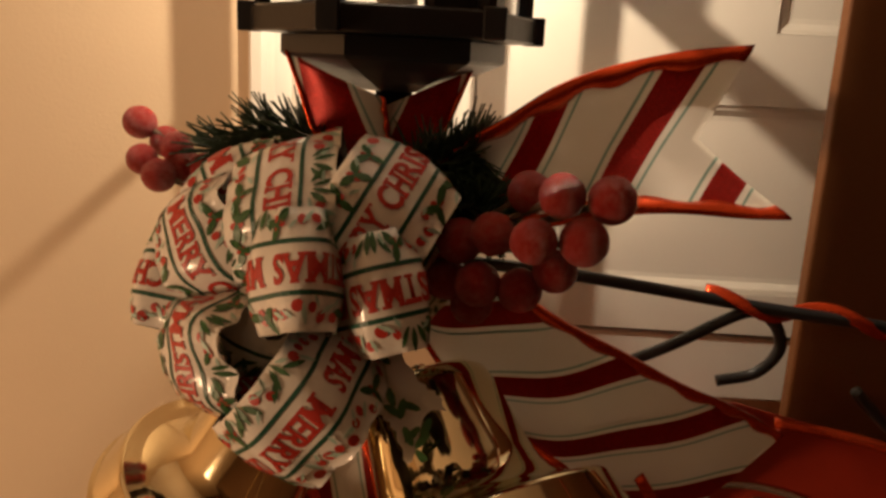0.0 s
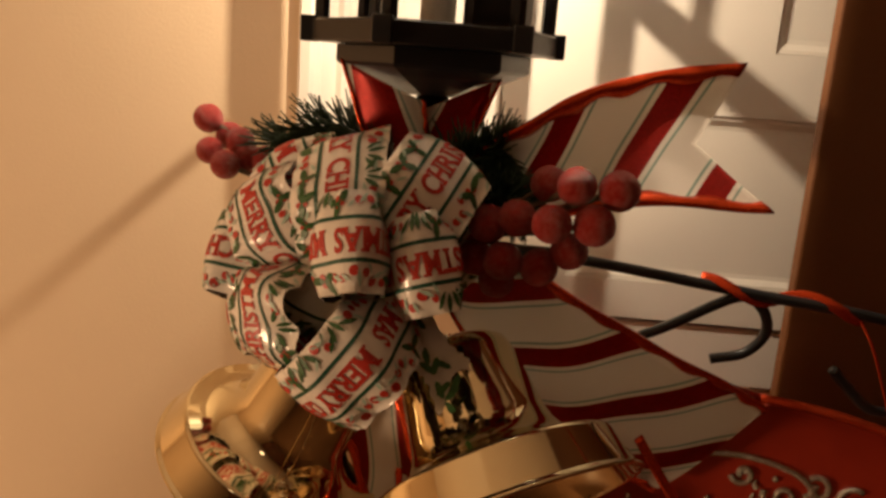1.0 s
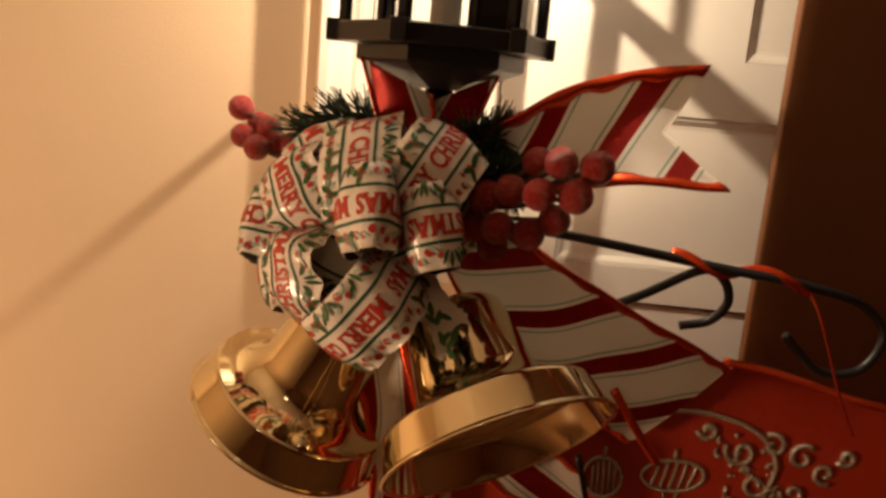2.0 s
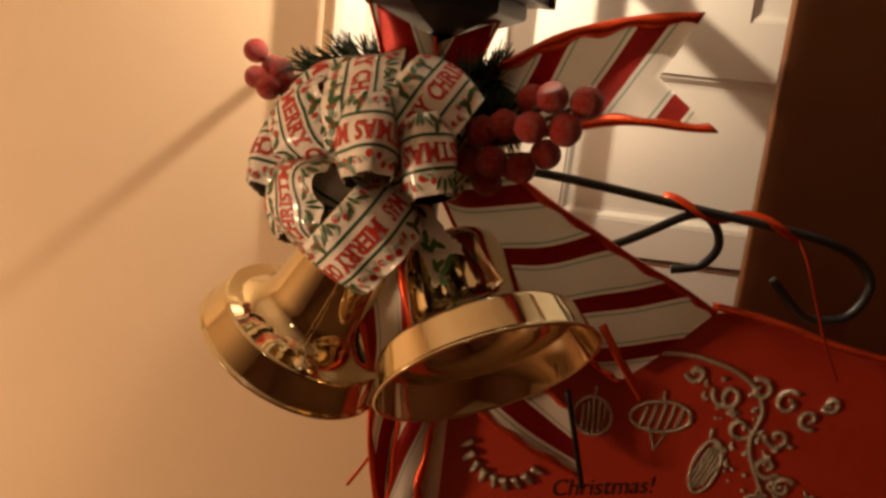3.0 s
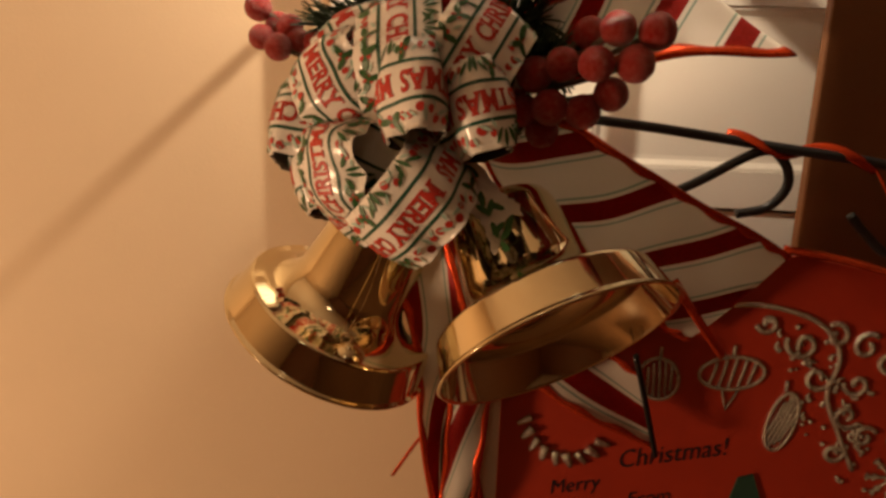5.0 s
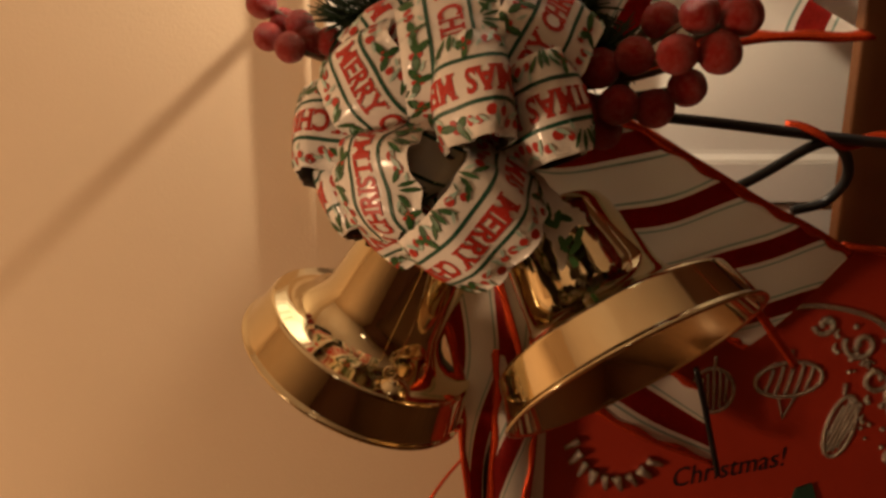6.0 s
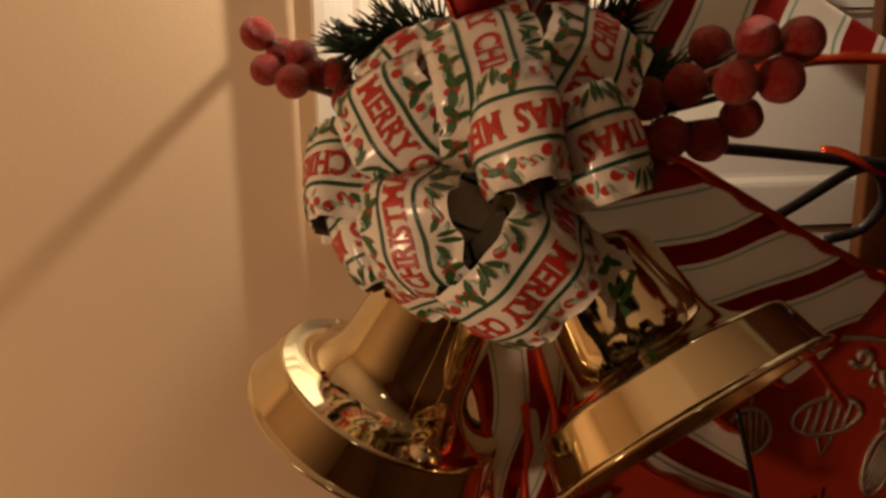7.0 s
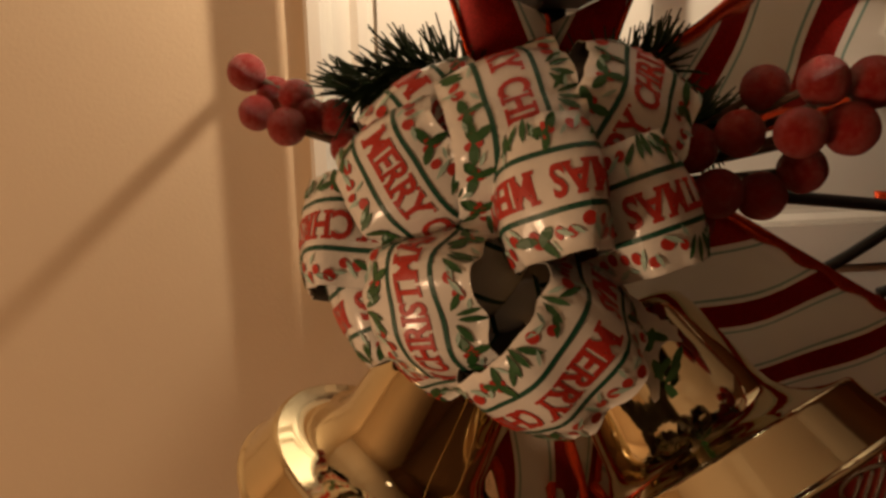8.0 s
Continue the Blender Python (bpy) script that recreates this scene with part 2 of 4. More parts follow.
def wall_cabinet():
    ob = tagged(empty("wall_cabinet"), "white painted wall cabinet with sunk door panels", "cabinet")
    # moulded edge: a bead, a hollow and an inner bead
    bm = bmesh.new()
    steps = [(0, 0), (0, 0.018), (0.003, 0.022), (0.012, 0.024), (0.016, 0.021), (0.020, 0.013), (0.034, 0.011), (0.040, 0.016), (0.047, 0.015), (0.054, 0.009), (0.054, 0)]
    lo = [bm.verts.new((EDGE + a, WY - b - 0.001, FOOT)) for a, b in steps]
    hi = [bm.verts.new((EDGE + a, WY - b - 0.001, HEAD)) for a, b in steps]
    for i in range(len(steps) - 1):
        bm.faces.new((lo[i], lo[i + 1], hi[i + 1], hi[i]))
    bm.faces.new(lo), bm.faces.new(list(reversed(hi)))
    bmesh.ops.recalc_face_normals(bm, faces=bm.faces)
    part("side_moulding", bm, WHITE, ob)
    y = WY - 0.012
    x0 = EDGE + 0.0545
    part("body", box(x0, RIGHT, y + 0.010, WY - 0.0005, FOOT, HEAD), WHITE, ob)
    part("base_rail", box(0.10, RIGHT, y - 0.002, WY - 0.0005, 1.090, FOOT - 0.004, 0.002), WHITE, ob)
    top, low = (0.282, 0.53, 1.402, 1.99), (0.120, 0.53, 1.188, 1.345)
    for name, a, b, z0, z1 in (("stile", x0, 0.0462, FOOT, HEAD), ("stile", 0.0478, 0.12, FOOT, HEAD), ("stile", 0.53, RIGHT, FOOT, HEAD), ("rail", 0.12, 0.53, FOOT, 1.188),
                               ("rail", 0.282, 0.53, 1.345, 1.402), ("stile", 0.12, 0.282, 1.345, HEAD), ("rail", 0.282, 0.53, 1.99, HEAD)):
        part(name, box(a, b, y - 0.006, y + 0.0095, z0, z1), WHITE, ob)
    for a, b, z0, z1 in (top, low):
        bm = bmesh.new()

        def ring(d, dy):
            return [bm.verts.new(p) for p in ((a + d, y + dy, z0 + d), (b - d, y + dy, z0 + d), (b - d, y + dy, z1 - d), (a + d, y + dy, z1 - d))]
        loops = [ring(0.0005, 0.009), ring(0.0005, -0.004), ring(0.004, -0.0035), ring(0.009, 0.0005), ring(0.013, 0.0012), ring(0.015, 0.0012)]
        for p, q in zip(loops, loops[1:]):
            for i in range(4):
                bm.faces.new((p[i], p[(i + 1) % 4], q[(i + 1) % 4], q[i]))
        bm.faces.new(loops[-1])
        bmesh.ops.recalc_face_normals(bm, faces=bm.faces)
        part("panel", bm, WHITE, ob)


setting()
wall_cabinet()


def ceiling_lamp():
    ob = tagged(empty("ceiling_light"), "round flush ceiling light with a glowing shade", "ceiling light")
    part("mount", lathe([(0.0, 0.0), (0.20, 0.0), (0.20, 0.03), (0.0, 0.03)], (-0.55, -2.30, 2.390), (0, 0, 1)), WHITE, ob)
    part("shade", lathe([(0.0, 0.0), (0.10, 0.006), (0.16, 0.025), (0.18, 0.05), (0.0, 0.05)], (-0.55, -2.30, 2.338), (0, 0, 1)), SHADE, ob, smooth=True)


ceiling_lamp()


# unseen table and globe lamp, added as a body for the side fill
def unseen_lamp_table():
    ob = tagged(empty("unseen_lamp_table"), "unseen low dark wooden table, added to carry the fill lamp", "table")
    x, y = GLOBE.x, GLOBE.y
    part("tabletop", box(x - 0.23, x + 0.23, y - 0.23, y + 0.23, 0.46, 0.482, 0.006), DARKWOOD, ob)
    for a in (x - 0.20, x + 0.165):
        for b in (y - 0.20, y + 0.165):
            part("leg", box(a, a + 0.035, b, b + 0.035, 0, 0.4599, 0.004), DARKWOOD, ob)
    lampob = tagged(empty("unseen_fill_lamp"), "unseen lamp with a lit round globe, added to light the wall from the side", "table lamp")
    h = GLOBE.z - 0.116 - 0.4825
    part("stand", lathe([(0.0, 0.0), (0.09, 0.0), (0.09, 0.012), (0.02, 0.03), (0.014, h * 0.5), (0.018, h * 0.65), (0.03, h * 0.85), (0.045, h), (0.0, h)], (x, y, 0.4825), (0, 0, 1), 32), DARKWOOD, lampob, smooth=True)
    globe = part("globe", ball(tuple(GLOBE), 0.122, sub=4), SHADE, lampob, "glowing warm globe of the added lamp", True)
    globe.visible_shadow = False


unseen_lamp_table()

# ---------------------------------------------------------------- the lamp post and its lantern


def lamp_post():
    ob = tagged(empty("lamp_post"), "black decorative lamp post with a lit glass lantern", "lamp post")
    cx, cy, cz = LANTERN
    turn = math.radians(12)

    def hexa(r, z, bm, n=6):
        return [bm.verts.new((cx + r * math.cos(turn + 2 * math.pi * i / n), cy + r * math.sin(turn + 2 * math.pi * i / n), z)) for i in range(n)]

    def prism(levels):
        bm = bmesh.new()
        rings = [hexa(r, cz + z, bm) for r, z in levels]
        for a, b in zip(rings, rings[1:]):
            for i in range(6):
                bm.faces.new((a[i], a[(i + 1) % 6], b[(i + 1) % 6], b[i]))
        bm.faces.new(list(reversed(rings[0])))
        bm.faces.new(rings[-1])
        return bm
    part("base_plate", prism([(0.084, 0.0), (0.086, 0.001), (0.086, 0.013), (0.084, 0.0145)]), BLACK, ob)
    part("collar", prism([(0.020, -0.030), (0.030, -0.026), (0.052, -0.018), (0.064, -0.013), (0.066, -0.011), (0.066, -0.001), (0.064, -0.0004)]), BLACK, ob)
    for i in range(6):
        a = turn + 2 * math.pi * i / 6
        px, py = cx + 0.076 * math.cos(a), cy + 0.076 * math.sin(a)
        part("corner_bar", tube([Vector((px, py, cz + 0.0148)), Vector((px, py, cz + 0.262))], 0.0055, 6), BLACK, ob)
        b = turn + 2 * math.pi * (i + 1) / 6
        qx, qy = cx + 0.076 * math.cos(b), cy + 0.076 * math.sin(b)
        mx, my = px * 0.36 + qx * 0.64, py * 0.36 + qy * 0.64
        if i in (0, 3, 4):
            part("glazing_bar", tube([Vector((mx, my, cz + 0.0148)), Vector((mx, my, cz + 0.262))], 0.0038, 6), BLACK, ob)
        # short bar and sloped bar, unseen, added to cast the bands across the cabinet
        if i == 0:
            nx, ny = px * 0.53 + qx * 0.47, py * 0.53 + qy * 0.47
            part("glazing_bar", tube([Vector((nx, ny, BULB - 0.032)), Vector((nx, ny, cz + 0.262))], 0.0018, 6), BLACK, ob)
            part("shadow_brace", tube([Vector((px, py, BULB - 0.053)), Vector((qx, qy, BULB - 0.015))], 0.0040, 6), BLACK, ob)
        # unseen part-length rails, added to keep the bulb's light off the berries
        if i in (4, 5):
            sx, sy = (px * 0.42 + qx * 0.58, py * 0.42 + qy * 0.58) if i == 4 else (px, py)
            ex, ey = (qx, qy) if i == 4 else (px * 0.65 + qx * 0.35, py * 0.65 + qy * 0.35)
            out = Vector(((px + qx) / 2 - cx, (py + qy) / 2 - cy, 0)).normalized() * 0.002
            bm = bmesh.new()
            g = [bm.verts.new((w[0] + o.x, w[1] + o.y, z)) for o in (out, -out) for w, z in (((sx, sy), cz + 0.0148), ((ex, ey), cz + 0.0148), ((ex, ey), cz + 0.054), ((sx, sy), cz + 0.054))]
            for f in ((0, 1, 2, 3), (7, 6, 5, 4), (0, 4, 5, 1), (1, 5, 6, 2), (2, 6, 7, 3), (3, 7, 4, 0)):
                bm.faces.new([g[k] for k in f])
            part("berry_shade_rail", bm, BLACK, ob)
        if i not in (0, 1):
            part("cross_bar", tube([Vector((px, py, BULB - 0.064)), Vector((qx, qy, BULB - 0.064))], 0.0018 if i == 2 else 0.0022, 6), BLACK, ob)
        u, v = Vector((px, py, 0)) * 0.985 + Vector((cx, cy, 0)) * 0.015, Vector((qx, qy, 0)) * 0.985 + Vector((cx, cy, 0)) * 0.015
        bm = bmesh.new()
        out = ((u + v) / 2 - Vector((cx, cy, 0))).normalized() * 0.0008
        g = [bm.verts.new((w.x + o.x, w.y + o.y, z)) for o in (out, -out) for w, z in ((u, cz + 0.015), (v, cz + 0.015), (v, cz + 0.2625), (u, cz + 0.2625))]
        for f in ((0, 1, 2, 3), (7, 6, 5, 4), (0, 4, 5, 1), (1, 5, 6, 2), (2, 6, 7, 3), (3, 7, 4, 0)):
            bm.faces.new([g[k] for k in f])
        pane = part("pane", bm, GLASS, ob, "clear lantern glass")
        pane.visible_shadow = False
        # lug on the plate's rim under each bar
        part("lug", box(cx + 0.083 * math.cos(a) - 0.006, cx + 0.083 * math.cos(a) + 0.006, cy + 0.083 * math.sin(a) - 0.006, cy + 0.083 * math.sin(a) + 0.006, cz - 0.0005, cz + 0.016, 0.001), BLACK, ob)
    part("eave", prism([(0.088, 0.263), (0.092, 0.265), (0.092, 0.275), (0.086, 0.277)]), BLACK, ob)
    part("roof", prism([(0.084, 0.278), (0.060, 0.300), (0.030, 0.330), (0.012, 0.338)]), BLACK, ob)
    part("finial", lathe([(0.0, 0.0), (0.010, 0.004), (0.006, 0.014), (0.010, 0.022), (0.0, 0.036)], (cx, cy, cz + 0.338), (0, 0, 1), 16), BLACK, ob, smooth=True)
    part("candle", lathe([(0.0, 0.0), (0.012, 0.0), (0.012, 0.136), (0.004, 0.139), (0.0, 0.139)], (cx, cy, cz + 0.0148), (0, 0, 1), 20), WAX, ob)
    bulb = part("bulb", lathe([(0.0, 0.0), (0.003, 0.002), (0.0045, 0.007), (0.003, 0.014), (0.0, 0.020)], (cx, cy, BULB - 0.010), (0, 0, 1), 16), FLAME, ob, "glowing candle bulb", smooth=True)
    bulb.visible_shadow = False
    part("pole", tube([Vector((cx, cy, 0.10)), Vector((cx, cy, cz - 0.0285))], 0.011, 20), BLACK, ob, smooth=True)
    part("foot", lathe([(0.0, 0.0), (0.14, 0.0), (0.14, 0.012), (0.10, 0.03), (0.05, 0.05), (0.03, 0.10), (0.0, 0.10)], (cx, cy, 0.0), (0, 0, 1), 32), BLACK, ob)


lamp_post()

# ---------------------------------------------------------------- the printed ribbon and its bow
RW = 0.056     # width of the printed ribbon


def flat_text(words, height, bold=0.0):
    """The letters as a flat mesh, middle at the origin."""
    cu = bpy.data.curves.new("letters", "FONT")
    cu.body, cu.size, cu.align_x, cu.align_y, cu.resolution_u = words, height, "CENTER", "CENTER", 3
    cu.offset = bold
    ob = bpy.data.objects.new("letters", cu)
    scene.collection.objects.link(ob)
    bpy.context.view_layer.update()
    me = bpy.data.meshes.new_from_object(ob.evaluated_get(bpy.context.evaluated_depsgraph_get()))
    bpy.data.objects.remove(ob)
    bm = bmesh.new()
    bm.from_mesh(me)
    return bm


def add_serifs(bm, size):
    """Slab serifs on both sides of each stem's end, at the foot and at the head."""
    ys = [v.co.y for v in bm.verts]
    for y, way in ((min(ys), 1), (max(ys), -1)):
        ends = []
        for e in bm.edges:
            a, b = e.verts[0].co, e.verts[1].co
            if len(e.link_faces) == 1 and abs(a.y - y) < size * 0.06 and abs(a.y - b.y) < size * 0.004 and size * 0.06 < abs(a.x - b.x) < size * 0.26:
                ends.append((min(a.x, b.x), max(a.x, b.x), a.y))
        for x0, x1, at in ends:
            for p, q in ((x0 - size * 0.085, x0), (x1, x1 + size * 0.085)):
                bm.faces.new([bm.verts.new(c) for c in ((p, at, 0), (q, at, 0), (q, at + way * size * 0.085, 0), (p, at + way * size * 0.085, 0))])
    return bm


def slice_up(bm, step):
    """Cut flat shapes across so that they can bend."""
    xs = [v.co.x for v in bm.verts]
    x = min(xs) + step
    while x < max(xs):
        bmesh.ops.bisect_plane(bm, geom=[*bm.verts, *bm.edges, *bm.faces], plane_co=(x, 0, 0), plane_no=(1, 0, 0))
        x += step


def blob(bm, x, y, rx, ry, turn, n=10, point=0.0):
    c, s = math.cos(turn), math.sin(turn)
    vs = []
    for i in range(n):
        a = 2 * math.pi * i / n
        u, v = rx * math.cos(a), ry * math.sin(a) * (1 - point * abs(math.cos(a)))
        vs.append(bm.verts.new((x + u * c - v * s, y + u * s + v * c, 0)))
    bm.faces.new(vs)


def print_layers(length, seed, words, shift, flip):
    """The ribbon's artwork laid out flat: name, label, material, mesh."""
    rnd = random.Random(seed)
    layers = []
    lines = bmesh.new()
    for y in (-0.0116, 0.0116):
        n = 60
        for i in range(n):
            a, b = -length / 2 + length * i / n, -length / 2 + length * (i + 1) / n
            lines.faces.new([lines.verts.new(p) for p in ((a, y - 0.0011, 0), (b, y - 0.0011, 0), (b, y + 0.0011, 0), (a, y + 0.0011, 0))])
    layers.append(("green_line", "", GREENINK, lines))
    if words:
        t = flat_text(words + "  " + words + "  " + words, 0.0172, 0.0005)
        add_serifs(t, 0.0172)
        for v in t.verts:
            v.co.x *= 0.82
            v.co.y *= 1.06
        wide = max(v.co.x for v in t.verts) - min(v.co.x for v in t.verts)
        bmesh.ops.translate(t, verts=t.verts, vec=(-(shift - 24) * wide / 49, 0, 0))
        if flip:
            bmesh.ops.rotate(t, verts=t.verts, cent=(0, 0, 0), matrix=Matrix.Rotation(math.pi, 3, "Z"))
        for v in list(t.verts):
            if abs(v.co.x) > length / 2 - 0.002:
                t.verts.remove(v)
        slice_up(t, 0.003)
        layers.append(("lettering", "red serif lettering", REDINK, t))
    dots, leaves, teal = bmesh.new(), bmesh.new(), bmesh.new()
    for side in (-1, 1):
        x = -length / 2 + 0.006
        while x < length / 2 - 0.012:
            kind = rnd.random()
            y = side * 0.0202
            if kind < 0.26:
                for k in range(4):
                    a = rnd.uniform(-0.3, 0.3) + (k - 1.5) * 0.55
                    blob(leaves, x + 0.004 + 0.006 * math.sin(a) + 0.002 * k, y + side * 0.003 * math.cos(a * 2), 0.0056, 0.0018, math.pi / 2 + a, 10, 0.55)
                x += 0.015
            elif kind < 0.76:
                blob(dots, x + 0.003, y + rnd.uniform(-0.003, 0.004), 0.0028, 0.0028, 0, 12)
                blob(dots, x + 0.010, y + rnd.uniform(-0.004, 0.003), 0.0024, 0.0024, 0, 12)
                blob(teal, x + 0.006, y + rnd.uniform(-0.005, 0.005), 0.0050, 0.0013, rnd.uniform(0, 3), 8, 0.6)
                x += 0.014
            else:
                for k in range(3):
                    a = 2.1 * k + rnd.random()
                    blob(leaves, x + 0.006 + 0.005 * math.cos(a), y + 0.004 * math.sin(a), 0.0050, 0.0025, a, 10, 0.4)
                for k in range(3):
                    blob(dots, x + 0.006 + 0.0022 * math.cos(2.1 * k), y + 0.0022 * math.sin(2.1 * k), 0.0019, 0.0019, 0, 10)
                x += 0.016
            blob(teal, x - 0.002, y + rnd.uniform(-0.006, 0.006), 0.0034, 0.0010, rnd.uniform(0, 3), 8, 0.6)
    layers.append(("berry_print", "", REDINK, dots))
    layers.append(("leaf_print", "", LEAFINK, leaves))
    layers.append(("sprig_print", "", TEALINK, teal))
    return layers


def ribbon_loop(parent, root, tip, across, half, seed, words="", shift=0.0, flip=False, skew=0.0, label="", open_back=1.0):
    """One loop of the bow: from the knot out to tip and back. across: the way its width runs. half: half its height."""
    root, tip = Vector(root), Vector(tip)
    d = (tip - root).normalized()
    length = (tip - root).length
    w = Vector(across)
    w = (w - d * w.dot(d)).normalized()
    n = d.cross(w)
    N = 72
    centre = []
    for i in range(N + 1):
        a = -math.pi * 0.94 + 2 * math.pi * 0.94 * i / N
        c = math.cos(a / 2)
        x = length * (1 - (1 - c * c) ** 1.25) 
        y = half * 1.25 * math.sin(a) * abs(c) ** 0.35
        centre.append((x, y))
    at = [0.0]
    for (x0, y0), (x1, y1) in zip(centre, centre[1:]):
        at.append(at[-1] + math.hypot(x1 - x0, y1 - y0))
    total = at[-1]
    rnd = random.Random(seed + 50)
    ph, ph2 = rnd.uniform(0, 6), rnd.uniform(0, 6)

    def place(u, v, lift):
        """u: along the ribbon from the tip, v: across it from its middle."""
        s = min(max(u + total / 2, 0), total - 1e-6)
        i = max(0, min(N - 1, int(np.searchsorted(at, s)) - 1))
        f = (s - at[i]) / (at[i + 1] - at[i])
        x = centre[i][0] * (1 - f) + centre[i + 1][0] * f
        y = centre[i][1] * (1 - f) + centre[i + 1][1] * f
        dx, dy = centre[i + 1][0] - centre[i][0], centre[i + 1][1] - centre[i][1]
        k = math.hypot(dx, dy)
        nx, ny = dy / k, -dx / k
        # the ribbon is pinched at the knot, wavy, and softly hollow across
        near = max(0.0, 1 - x / (length * 0.55))
        pinch = 1 - 0.62 * near
        wave = 0.0026 * math.sin(u * 95 + ph) * (0.6 + v * 12) + 0.0016 * math.sin(u * 160 + v * 60 + ph2) - 0.0060 * (v / (RW / 2)) ** 2
        e = v / (RW / 2)
        wave += 0.0016 * e ** 3 * math.sin(u * 210 + ph2 + 1.3 * e) + 0.0011 * e * abs(e) * math.sin(u * 330 + ph)
        p = root + d * (x + nx * (lift + wave) + skew * v * 0.5) + n * (y + ny * (lift + wave)) + w * v * pinch
        return p

    bm = bmesh.new()
    M = 10
    grid = [[bm.verts.new(place(-total / 2 + total * i / N, RW * (j / M - 0.5), 0)) for j in range(M + 1)] for i in range(N + 1)]
    for i in range(N):
        for j in range(M):
            bm.faces.new((grid[i][j], grid[i + 1][j], grid[i + 1][j + 1], grid[i][j + 1]))
    # a thin strip with its own thickness; the inner face is the unprinted back, darkened for the shade inside
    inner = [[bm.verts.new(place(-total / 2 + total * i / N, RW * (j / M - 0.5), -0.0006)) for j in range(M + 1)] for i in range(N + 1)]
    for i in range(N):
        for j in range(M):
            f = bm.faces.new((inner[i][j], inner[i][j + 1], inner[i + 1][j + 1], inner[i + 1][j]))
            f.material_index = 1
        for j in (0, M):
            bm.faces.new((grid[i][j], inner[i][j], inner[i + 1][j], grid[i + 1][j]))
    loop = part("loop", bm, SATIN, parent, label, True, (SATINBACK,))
    for i, (name, text, m, flat) in enumerate(print_layers(total, seed, words, shift, flip)):
        for v in flat.verts:
            v.co = place(v.co.x, -v.co.y, 0.0004 + 0.00012 * i)
        tagged(part(name, flat, m, loop, text), kind="" if name == "lettering" else "stuff")
    return loop


def printed_bow():
    ob = tagged(empty("ribbon_bow"), "white satin bow printed with Merry Christmas, holly and berries", "bow")
    K = (-0.036, 0.540, 1.226)
    for args in LOOPS:
        ribbon_loop(ob, *args)
    # the gathered middle, coloured dark for the shade within the bow
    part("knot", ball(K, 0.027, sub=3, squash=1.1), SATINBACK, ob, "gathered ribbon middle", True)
    # the cut end that hangs beside the bell
    line = spline([(-0.015, 0.520, 1.225), (0.014, 0.492, 1.205), (0.030, 0.487, 1.180), (0.040, 0.492, 1.158)], 8)
    bm = bmesh.new()
    rows = []
    for i, p in enumerate(line):
        k = i / (len(line) - 1)
        h = 0.005 + 0.009 * math.sin(math.pi * min(1, k * 0.75 + 0.1)) * (1.2 if i % 2 else 1.0)
        rows.append([bm.verts.new(p + Vector((0.8, 0.5, 0.35)).normalized() * h * s + Vector((0, -0.008 * (1 - s * s) * math.sin(9 * k), 0.004 * math.sin(14 * k)))) for s in (-1, -0.5, 0, 0.5, 1)])
    for a, b in zip(rows, rows[1:]):
        for j in range(4):
            bm.faces.new((a[j], a[j + 1], b[j + 1], b[j]))
    tail = part("tail", bm, SATIN, ob, "short cut ribbon end", True)
    leaf = bmesh.new()
    rnd = random.Random(4)
    for k in range(16):
        p = line[rnd.randrange(4, len(line) - 2)] + Vector((rnd.uniform(-0.008, 0.008), -0.0095, rnd.uniform(-0.006, 0.006)))
        a = rnd.uniform(0, 3)
        vs = []
        for i in range(8):
            b = 2 * math.pi * i / 8
            u, v = 0.006 * math.cos(b), 0.0022 * math.sin(b)
            vs.append(leaf.verts.new(p + Vector((u * math.cos(a) - v * math.sin(a), 0, u * math.sin(a) + v * math.cos(a)))))
        leaf.faces.new(vs)
    part("leaf_print", leaf, LEAFINK, tail)


